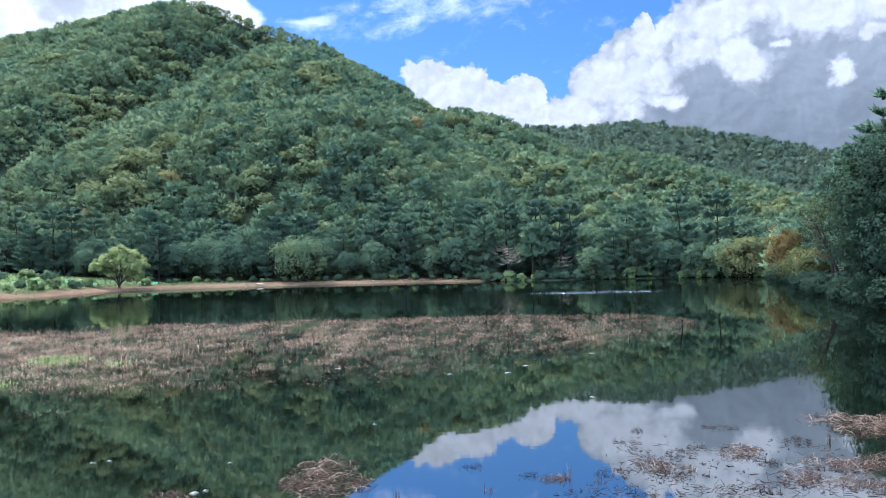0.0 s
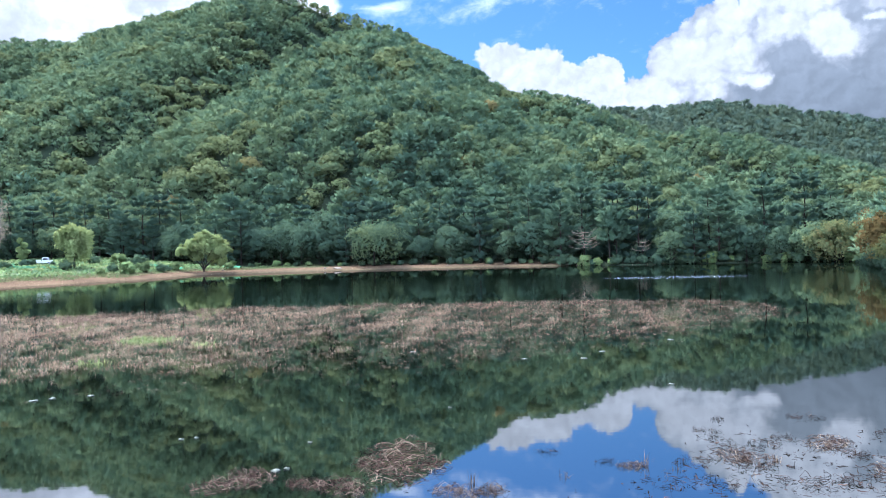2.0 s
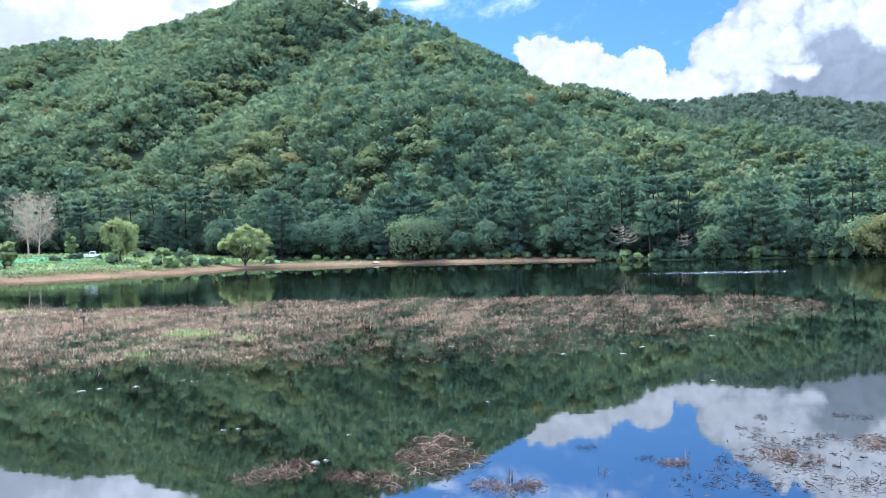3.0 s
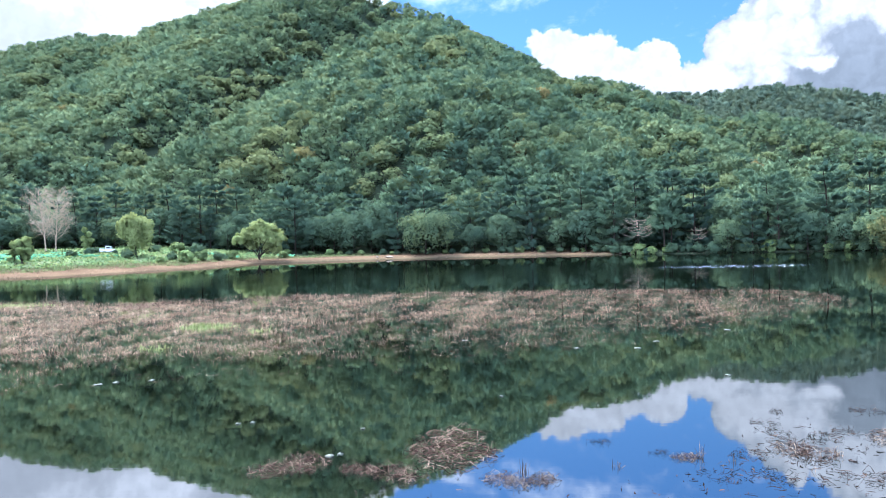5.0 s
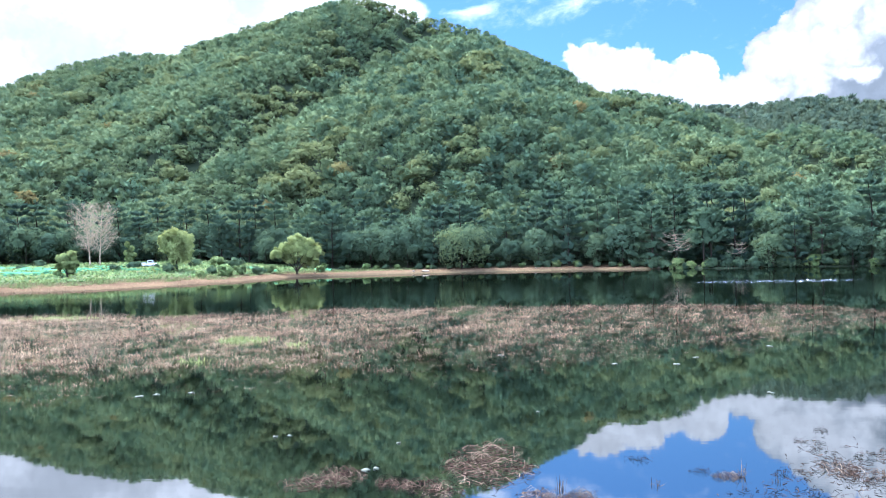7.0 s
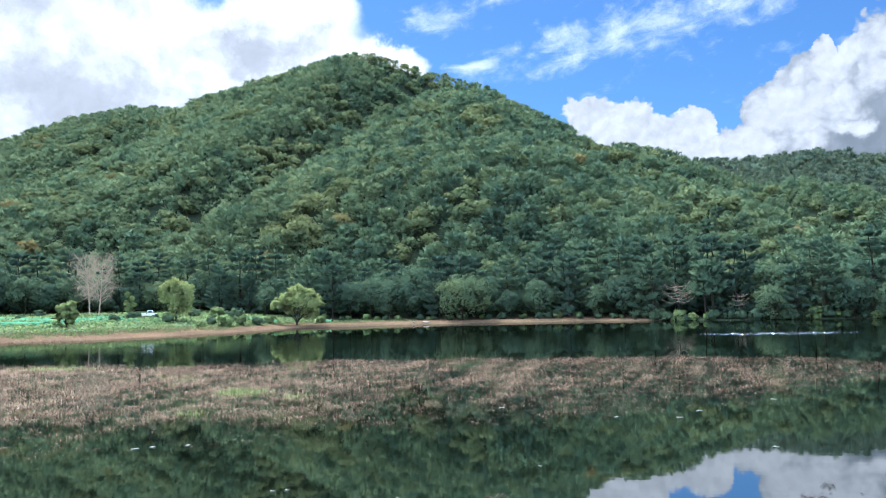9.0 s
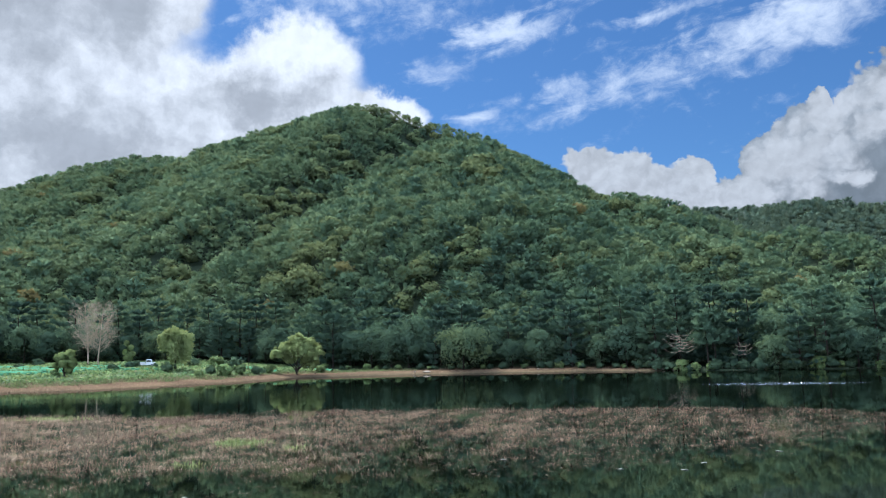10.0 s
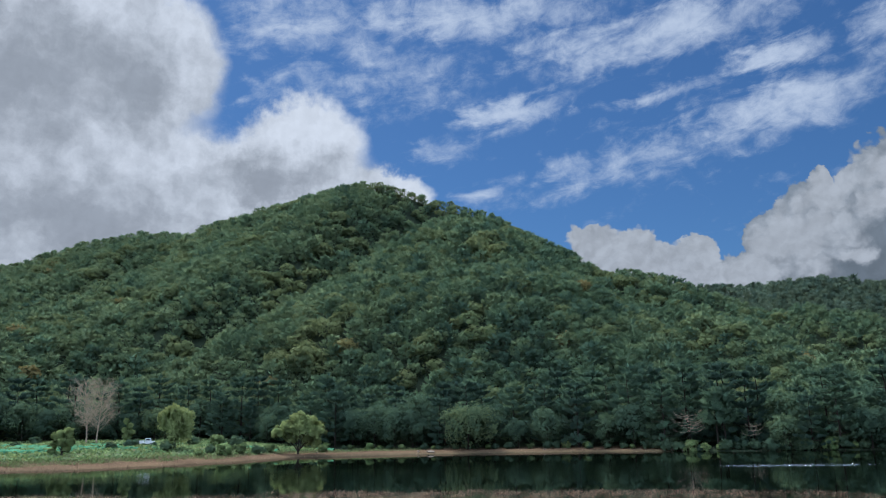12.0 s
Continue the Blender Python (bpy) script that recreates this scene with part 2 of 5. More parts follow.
WILLOW = foliage("willow leaves", [(0.0, (0.12, 0.17, 0.07)), (0.5, (0.21, 0.27, 0.10)), (1.0, (0.30, 0.35, 0.13))], 0.5)
GOLD = foliage("autumn leaves", [(0.0, (0.075, 0.075, 0.028)), (0.5, (0.125, 0.088, 0.032)), (1.0, (0.165, 0.092, 0.034))])
STRAW = foliage("dry reed", [(0.0, (0.024, 0.016, 0.012)), (0.3, (0.085, 0.057, 0.039)), (0.6, (0.180, 0.126, 0.084)), (0.85, (0.270, 0.194, 0.122)), (1.0, (0.36, 0.28, 0.185))], 0.25, 0.14, 0.06, 0.08)
WET = foliage("wet dead stems", [(0.0, (0.010, 0.008, 0.007)), (0.4, (0.034, 0.020, 0.016)), (0.75, (0.105, 0.066, 0.046)), (1.0, (0.25, 0.19, 0.13))], 0.15, 0.15, patch=0.3)
GRASS = foliage("field green", [(0.0, (0.055, 0.10, 0.05)), (0.4, (0.115, 0.185, 0.065)), (0.75, (0.20, 0.25, 0.09)), (1.0, (0.24, 0.20, 0.10))], 0.3, 0.1, 0.06, 0.05)
BARK = surface("bark", (0.016, 0.013, 0.010), (0.040, 0.032, 0.025), 6.0, 0.95, 0.6, 0.03, spec=0.02)
PALE_BARK = surface("pale bark", (0.24, 0.185, 0.125), (0.37, 0.295, 0.20), 5.0, 0.9, 0.4)


def ground_material():
    m, g, out = material("earth")
    at = g.add("ShaderNodeNewGeometry").outputs["Position"]
    mud = g.add("ShaderNodeAttribute", attribute_name="mud").outputs["Fac"]
    field = g.add("ShaderNodeAttribute", attribute_name="field").outputs["Fac"]
    big, small = g.noise(at, 0.08, 4), g.noise(at, 1.6, 6, 0.65)
    f = g.math("ADD", g.math("MULTIPLY", big.outputs["Fac"], 0.5), g.math("MULTIPLY", small.outputs["Fac"], 0.5))
    wood = g.mix(g.ramp(f, 0.35, 0.65), (0.018, 0.026, 0.016, 1), (0.034, 0.044, 0.024, 1))
    shore = g.mix(g.ramp(f, 0.35, 0.65), (0.062, 0.041, 0.025, 1), (0.125, 0.082, 0.047, 1))
    crop = g.mix(g.ramp(f, 0.4, 0.6), (0.05, 0.085, 0.04, 1), (0.10, 0.11, 0.055, 1))
    color = g.mix(mud, g.mix(field, wood, crop), shore)
    b = g.add("ShaderNodeBsdfPrincipled")
    b.inputs["Roughness"].default_value, b.inputs["Specular IOR Level"].default_value = 0.95, 0.0
    g.put(b.inputs["Base Color"], color)
    h = g.add("ShaderNodeBump")
    h.inputs["Strength"].default_value, h.inputs["Distance"].default_value = 0.6, 0.15
    g.put(h.inputs["Height"], small.outputs["Fac"])
    g.put(b.inputs["Normal"], h.outputs[0])
    g.put(out.inputs[0], b.outputs[0])
    return m


def water_material():
    """Still dark lake water with a faint swell, a breeze over the far open strip and one streak of ripples."""
    m, g, out = material("lake water")
    at = g.add("ShaderNodeNewGeometry").outputs["Position"]
    swell = g.noise(g.vec("MULTIPLY", at, (0.5, 1.0, 1.0)), 0.3, 3, 0.5)
    fine = g.noise(g.vec("MULTIPLY", at, (0.35, 1.0, 1.0)), 2.2, 4, 0.55)
    chop = g.noise(g.vec("MULTIPLY", at, (0.5, 1.0, 1.0)), 3.0, 3, 0.6)
    far = g.ramp(g.vec("LENGTH", at), 72.0, 96.0)
    calm = g.ramp(g.vec("LENGTH", at), 100.0, 126.0, 1.0, 0.02)
    breeze = g.math("MULTIPLY", g.math("MULTIPLY", far, calm), g.ramp(g.noise(g.vec("MULTIPLY", at, (0.25, 1, 1)), 0.05, 3).outputs["Fac"], 0.3, 0.6, 0.3, 1.0))
    streak = g.vec("LENGTH", g.vec("MULTIPLY", g.vec("SUBTRACT", at, (20.3, 102.5, 0)), (1 / 10.5, 1 / 3.6, 0)))
    streak = g.math("MULTIPLY", g.ramp(streak, 0.45, 1.0, 1.0, 0.0), g.ramp(g.noise(g.vec("MULTIPLY", at, (0.9, 0.6, 1.0)), 1.9, 3, 0.7).outputs["Fac"], 0.53, 0.58))
    high = g.math("ADD", g.math("MULTIPLY", swell.outputs["Fac"], 0.0010), g.math("MULTIPLY", fine.outputs["Fac"], 0.0005))
    high = g.math("ADD", high, g.math("MULTIPLY", chop.outputs["Fac"], g.math("ADD", g.math("MULTIPLY", breeze, 0.007), g.math("MULTIPLY", streak, 0.5))))
    h = g.add("ShaderNodeBump")
    h.inputs["Strength"].default_value, h.inputs["Distance"].default_value = 1.0, 1.0
    g.put(h.inputs["Height"], high)
    deep = g.add("ShaderNodeBsdfDiffuse")
    g.put(deep.inputs["Color"], (0.0012, 0.0022, 0.0011, 1))
    shine = g.add("ShaderNodeBsdfGlossy")
    shine.inputs["Roughness"].default_value = 0.024
    g.put(shine.inputs["Color"], (0.96, 0.98, 0.98, 1))
    g.put(shine.inputs["Normal"], h.outputs[0])
    skim = g.add("ShaderNodeFresnel")
    skim.inputs["IOR"].default_value = 1.33
    mx = g.add("ShaderNodeMixShader")
    g.put(mx.inputs[0], g.math("ADD", g.math("MULTIPLY", skim.outputs[0], 0.25), 0.41, clamp=True))
    g.put(mx.inputs[1], deep.outputs[0])
    g.put(mx.inputs[2], shine.outputs[0])
    g.put(out.inputs[0], mx.outputs[0])
    return m


EARTH, WATER = ground_material(), water_material()


# ---- mesh helpers ----
def mesh_of(name, verts, tris, mats, lump=None, tone=None, slots=None, smooth=False):
    """A mesh of triangles from arrays, with the plants' tone and clump direction where given."""
    verts, tris = np.asarray(verts, np.float32), np.asarray(tris, np.int32)
    me = bpy.data.meshes.new(name)
    me.vertices.add(len(verts))
    me.vertices.foreach_set("co", verts.ravel())
    me.loops.add(tris.size)
    me.loops.foreach_set("vertex_index", tris.ravel())
    me.polygons.add(len(tris))
    me.polygons.foreach_set("loop_start", np.arange(0, tris.size, 3, dtype=np.int32))
    for mat in mats:
        me.materials.append(mat)
    if slots is not None:
        me.polygons.foreach_set("material_index", np.asarray(slots, np.int32))
    if smooth:
        me.polygons.foreach_set("use_smooth", np.ones(len(tris), bool))
    if lump is not None:
        me.attributes.new("lump", "FLOAT_VECTOR", "POINT").data.foreach_set("vector", np.asarray(lump, np.float32).ravel())
    if tone is not None:
        me.attributes.new("tone", "FLOAT", "POINT").data.foreach_set("value", np.asarray(tone, np.float32).ravel())
    me.update(calc_edges=True)
    return me


def unit(v):
    return v / np.maximum(np.linalg.norm(v, axis=-1, keepdims=True), 1e-6)


def leaf_faces(rng, centres, facing, size, length=1.0, along=None):
    """One triangle for each centre, turned roughly to its facing, with some disorder. Returns corner points (n, 3, 3)."""
    n = len(centres)
    normal = unit(facing + rng.normal(0, 0.55, (n, 3)))
    side = unit(np.cross(normal, rng.normal(0, 1, (n, 3)) if along is None else along + rng.normal(0, 0.25, (n, 3))))
    up = np.cross(side, normal)
    s = size * rng.uniform(0.7, 1.35, (n, 1))
    return np.stack([centres - side * s * 0.55 - up * s * 0.4 * length, centres + side * s * 0.55 - up * s * 0.3 * length,
                     centres + up * s * 0.75 * length], 1)


def round_crown(rng, radius, height, base, clumps, leaves, size, droop=0.0, fill=0.75, up=0.25):
    """A broad crown of leaf clumps on an uneven dome. Returns points (n, 3, 3) and clump directions (n, 3)."""
    centre = np.array([0, 0, base + height * 0.5])
    half = np.array([radius, radius, height * 0.5])
    d = unit(rng.normal(0, 1, (clumps, 3)) + np.array([0, 0, 0.45]))
    reach = rng.uniform(fill * 0.75, 1.0, (clumps, 1)) * rng.uniform(0.85, 1.12, (clumps, 1))
    mids = centre + d * half * reach * 0.82
    big = radius * rng.uniform(0.22, 0.5, clumps) * min(1.0, (60 / clumps) ** 0.25)
    k = np.repeat(np.arange(clumps), leaves)
    o = unit(rng.normal(0, 1, (len(k), 3)) + d[k] * 0.7 + np.array([0, 0, 0.25]))
    at = mids[k] + o * (big[k] * rng.uniform(0.55, 1.1, len(k)))[:, None] * np.array([1, 1, 0.8])
    if droop:
        at[:, 2] -= droop * rng.uniform(0, 1, len(k)) ** 2 * height
    lump = unit(o * 0.6 + d[k] * 0.75 + np.array([0, 0, up]))
    return leaf_faces(rng, at, lump, size, 1.15), lump


def pine_crown(rng, radius, height, base, tiers, boughs, pads, size, needles=5):
    """Boughs in tiers round a leader; each carries flat pads of needle sprays that fan out and turn up at the tip."""
    mids, ways, lumps = [], [], []
    top = base + height
    for i in range(tiers):
        f = max(0.0, (i + rng.uniform(-0.3, 0.3)) / tiers)
        z = base + height * f
        reach = radius * (1 - 0.88 * f ** 2.0) * rng.uniform(0.8, 1.15) + 0.1 * radius
        turn = rng.uniform(0, 7)
        for j in range(boughs):
            a = turn + j * 2 * math.pi / boughs + rng.normal(0, 0.3)
            long = reach * rng.uniform(0.55, 1.12)
            out = np.array([math.cos(a), math.sin(a), 0.0])
            side = np.array([-out[1], out[0], 0.0])
            s = rng.uniform(0.3, 1.0, pads) ** 0.7
            w = rng.normal(0, 0.2, pads) * long * (1.25 - s)
            rise = (0.05 + 0.25 * f) * long * s + 0.2 * long * s ** 2 - 0.12 * long
            p = out * (s * long)[:, None] + side * w[:, None]
            p[:, 2] = z + rise + rng.normal(0, 0.02 * radius, pads)
            mids.append(p)
            ways.append(np.tile(out, (pads, 1)) + side * (w / (0.35 * long))[:, None])
            lumps.append(np.tile(np.array([0, 0, 0.3 + 0.6 * f]), (pads, 1)) + out * (0.5 + 0.4 * s)[:, None] + np.array([0, 0, 0.35]) * rng.random((pads, 1)))
    n = max(2, pads // 2)
    p = rng.normal(0, 0.05 * radius, (n, 3))
    p[:, 2] += top - rng.uniform(0.0, 0.1, n) * height
    mids.append(p)
    ways.append(np.tile([0, 0, 1.0], (n, 1)))
    lumps.append(unit(rng.normal(0, 1, (n, 3)) + [0, 0, 0.6]))
    mids, ways, lumps = np.concatenate(mids), np.concatenate(ways), unit(np.concatenate(lumps))
    k = np.repeat(np.arange(len(mids)), needles)
    fan = rng.normal(0, 1, (len(k), 3)) * np.array([1, 1, 0.45])
    at = mids[k] + fan * size * 0.9
    way = unit(ways[k] * 0.8 + fan * 0.5 + np.array([0, 0, 1.0]))
    return leaf_faces(rng, at, np.cross(way, rng.normal(0, 1, way.shape)), size, 3.0, way), lumps[k]


def tube(path, radii, sides=6):
    """A tapered tube along a path. Returns verts and triangles."""
    path = np.asarray(path, float)
    verts, tris = [], []
    for i, p in enumerate(path):
        d = unit(path[min(i + 1, len(path) - 1)] - path[max(i - 1, 0)])
        u = unit(np.cross(d, [0.31, 0.87, 0.37]))
        v = np.cross(d, u)
        for k in range(sides):
            a = 2 * math.pi * k / sides
            verts.append(p + radii[i] * (math.cos(a) * u + math.sin(a) * v))
    for i in range(len(path) - 1):
        for k in range(sides):
            p, q = i * sides + k, i * sides + (k + 1) % sides
            tris += [(p, q, q + sides), (p, q + sides, p + sides)]
    return np.array(verts), np.array(tris)


def join(pieces):
    verts, tris, n = [], [], 0
    for v, t in pieces:
        verts.append(v)
        tris.append(t + n)
        n += len(v)
    return np.concatenate(verts), np.concatenate(tris)


def limbs(rng, height, thick, count, spread, rise=0.5, lean=(0, 0), start=0.3, twigs=0, fork=0):
    """A trunk with bent limbs, and twigs on the limbs where wanted."""
    k = np.linspace(0, 1, 7)
    trunk = np.stack([lean[0] * k ** 1.5 + rng.normal(0, 0.012, 7) * height * k, lean[1] * k ** 1.5 + rng.normal(0, 0.012, 7) * height * k, height * k - 0.3 * (1 - k)], 1)
    out = [tube(trunk, thick * (1 - 0.82 * k) * (1 + 0.5 * np.exp(-k * 14)), 8)]
    for i in range(count):
        f = start + (0.95 - start) * (i + rng.uniform(0, 0.8)) / count
        root = np.array([np.interp(f, k, trunk[:, c]) for c in range(3)])
        a = i * 2.4 + rng.normal(0, 0.3)
        long = spread * (1.1 - 0.6 * f) * rng.uniform(0.7, 1.15)
        s = np.linspace(0, 1, 5)
        bend = rng.normal(0, 0.08, (5, 3)) * long * s[:, None]
        way = np.array([math.cos(a), math.sin(a), 0])
        path = root + way * (long * s)[:, None] + np.array([0, 0, 1]) * (long * rise * s ** 1.4)[:, None] + bend
        out.append(tube(path, thick * 0.42 * (1 - f * 0.5) * (1 - 0.85 * s), 5))
        for _ in range(twigs):
            q = rng.uniform(0.25, 0.95)
            p0 = np.array([np.interp(q, s, path[:, c]) for c in range(3)])
            w = unit(way + rng.normal(0, 0.7, 3) + np.array([0, 0, 0.55]))
            tl = long * rng.uniform(0.25, 0.55)
            ts = np.linspace(0, 1, 4)
            tw = p0 + w * (tl * ts)[:, None] + rng.normal(0, 0.06, (4, 3)) * tl * ts[:, None]
            out.append(tube(tw, thick * 0.12 * (1 - 0.7 * ts), 3))
            for _ in range(fork):
                w2 = unit(w + rng.normal(0, 0.6, 3))
                p1 = tw[rng.integers(1, 4)]
                out.append(tube(p1 + w2 * (tl * 0.55 * ts)[:, None], thick * 0.07 * (1 - 0.6 * ts), 3))
    return join(out)


def crown_mesh(name, faces, lump, tone, mat):
    n = len(faces)
    return mesh_of(name, faces.reshape(-1, 3), np.arange(3 * n).reshape(n, 3), [mat], np.repeat(lump, 3, 0), np.full(3 * n, tone) if np.isscalar(tone) else np.repeat(tone, 3))


def part(name, data, parent, label=""):
    ob = new(name, data)
    ob.parent = parent
    return tagged(ob, label)


def polar(az, r):
    return r * math.sin(radians(az)), r * math.cos(radians(az))


# ---- the land ----
def table(rows):
    k = np.array(rows, float)
    return lambda v: np.interp(v, k[:, 0], k[:, 1])


SHORE = table([(-180, 60), (-100, 60), (-75, 105), (-55, 130), (-41.5, 137), (-36.6, 134), (-33, 142), (-27.4, 150), (-23.5, 172), (-15, 176),
               (-3, 175), (3.2, 169), (9, 166), (16, 170), (20, 168), (22.7, 166), (24.2, 132), (25.6, 97), (29.7, 72), (36, 58), (50, 46), (90, 40), (180, 40)])
EDGE = table([(-180, 60), (-60, 75), (-42, 82), (-30, 78), (-26, 52), (-23, 30), (-15, 14), (-8, 9), (0, 5), (3, 2.0), (8, 0.6), (180, 0.6)])
FAR_FOREST = (-50.0, 33.0)
CREST = table([(-62, 700), (-42, 620), (-33.7, 580), (-28.7, 520), (-18.4, 470), (-8.9, 430), (6.8, 390), (16, 360), (28, 290), (40, 250)])


def sky_ridge(rows, trees=5.5):
    """A ridge line: bearing, distance and the height that its wooded top reaches over the eye's level, in degrees."""
    out = []
    for az, r, el in rows:
        x, y = polar(az, r)
        out.append((x, y, EYE + r * math.tan(radians(el)) - trees))
    return np.array(out)


RIDGES = [
    (sky_ridge([(-62, 700, 8.0), (-50, 650, 9.5), (-42.2, 620, 11.05), (-37.2, 600, 12.9), (-33.7, 580, 13.9), (-30.6, 550, 14.05), (-28.7, 520, 14.65), (-26.7, 500, 15.4),
                (-24.3, 490, 16.37), (-20.5, 475, 17.85), (-18.4, 470, 18.33), (-15.4, 465, 17.9), (-11.9, 450, 16.8), (-8.9, 430, 15.3), (-4.3, 415, 12.9),
                (1.3, 400, 10.8), (6.8, 390, 9.2), (12, 375, 8.6), (16.1, 360, 7.5), (20.4, 340, 5.6), (24.5, 310, 4.2), (28, 290, 2.6)]), 0.74),
    (sky_ridge([(-28.7, 505, 14.65), (-33.5, 440, 11.06), (-37.8, 390, 8.93), (-43, 330, 6.6), (-48, 290, 4.6)]), 0.60),
    (sky_ridge([(-9, 435, 15.4), (-11.8, 405, 15.9), (-15.4, 372, 13.9), (-17.6, 342, 11.5), (-19.7, 318, 10.0), (-22.2, 298, 8.8), (-26.6, 276, 7.1), (-32, 256, 4.8), (-38, 246, 3.0)]), 0.60),
    (sky_ridge([(-9.4, 410, 14.6), (-4, 340, 10.2), (1, 280, 6.9), (5, 235, 4.8), (8, 205, 3.6)]), 0.55),
    (sky_ridge([(1.3, 400, 11.2), (7, 330, 7.6), (13, 270, 5.2), (18, 225, 3.6)]), 0.55),
    (sky_ridge([(-6, 1000, 9.0), (4, 900, 9.9), (10.8, 850, 9.45), (14, 800, 9.6), (15.2, 800, 9.55), (20.8, 800, 8.24), (26.4, 780, 6.96), (34, 760, 6.0), (48, 720, 6.5), (70, 600, 7)]), 0.6),
    (np.array([(110.0, 130.0, 12.0), (170.0, 110.0, 30.0), (260.0, 20.0, 45.0)]), 0.42),
    (np.array([(-500.0, 100.0, 60.0), (-420.0, -300.0, 70.0), (0.0, -560.0, 55.0), (420.0, -300.0, 60.0)]), 0.25),
]


def line_of(rows):
    return np.array([polar(az, r) for az, r in rows])


GULLIES = [
    (line_of([(-14.6, 420), (-18.0, 388), (-20.6, 362), (-23.6, 340), (-28, 318), (-34, 300)]), 17.0, 24.0),
    (line_of([(-34, 495), (-37.5, 462), (-41, 430), (-47, 380)]), 18.0, 26.0),
    (line_of([(-2, 385), (2, 330), (6, 275), (9, 225)]), 10.0, 20.0),
    (line_of([(10, 372), (14, 320), (17, 270), (20, 225)]), 9.0, 20.0),
]


def wave(x, y, size, seed):
    """Smooth hills and hollows from a few crossing waves, -1 to 1."""
    r = np.random.default_rng(seed)
    out = np.zeros_like(x)
    for _ in range(7):
        a, p, k = r.uniform(0, 6.28), r.uniform(0, 6.28), r.uniform(0.6, 1.7) * 2 * math.pi / size
        out = out + np.sin((x * math.cos(a) + y * math.sin(a)) * k + p)
    return out / 4.0


def land(x, y):
    """Height of the ground, how muddy it is and how much it is tilled."""
    x, y = np.asarray(x, float), np.asarray(y, float)
    r, az = np.hypot(x, y), np.degrees(np.arctan2(x, y))
    wob = wave(x, y, 26, 3) * 1.6 + wave(x, y, 8, 4) * 0.6
    far = r - SHORE(az) + wob * np.clip(r / 140, 0.2, 1)
    near = 6.5 - y - 0.01 * x * x * (np.abs(x) < 60) - 36 * (np.abs(x) >= 60)
    s = np.maximum(far, near)
    depth = np.maximum(-2.5, s * 0.12)
    left = np.clip((-21 - az) / 8, 0, 1)
    bank = left * np.interp(s, [0, 26, 75, 130], [0, 2.1, 3.8, 5.5]) + (1 - left) * np.interp(s, [0, 3, 14, 60], [0, 0.5, 1.0, 3.0])
    behind = np.interp(near, [0, 5.5, 30, 300], [0, 2.85, 3.0, 5.0])
    base = np.where(s <= 0, depth, np.where(near > far, behind, bank))
    hills = np.full_like(r, -50.0)
    for line, fall in RIDGES:
        best = np.full_like(r, -80.0)
        for p, q in zip(line[:-1], line[1:]):
            dx, dy = q[:2] - p[:2]
            f = np.clip(((x - p[0]) * dx + (y - p[1]) * dy) / (dx * dx + dy * dy), 0, 1)
            d = np.hypot(x - p[0] - f * dx, y - p[1] - f * dy)
            best = np.maximum(best, p[2] + f * (q[2] - p[2]) - fall * (np.sqrt(d * d + 64) - 8) / (1 + d / 1500))
        k = 3.0
        m = np.maximum(hills, best)
        hills = m + k * np.log(np.exp((hills - m) / k) + np.exp((best - m) / k))
    for line, deep, wide in GULLIES:
        d = np.full_like(r, 1e6)
        for p, q in zip(line[:-1], line[1:]):
            dx, dy = q - p
            f = np.clip(((x - p[0]) * dx + (y - p[1]) * dy) / (dx * dx + dy * dy), 0, 1)
            d = np.minimum(d, np.hypot(x - p[0] - f * dx, y - p[1] - f * dy))
        hills = hills - deep * np.exp(-(d / wide) ** 2)
    hills = hills + (wave(x, y, 90, 5) * 2.5 + wave(x, y, 35, 6) * 1.2) * np.clip(hills / 40, 0, 1)
    start = np.clip((s - EDGE(az) - 1) / 70, 0, 1)
    z = np.where(s > 0, base + np.maximum(0, hills - base) * start * (3 - 2 * start) * start, base)
    mud = np.clip(1.2 - np.abs(s - 5) / 11 * (1 + (az > -22) * 0.4), 0, 1) * (s > -6) * (far > near) * np.clip((6 - az) / 4, 0, 1)
    tilled = np.clip((s - 12) / 5, 0, 1) * np.clip((EDGE(az) + 3 - s) / 5, 0, 1) * left
    return z, np.clip(mud * (1 - start * (az < 20)), 0, 1), np.maximum(tilled, (near > 0) * 0.7), s


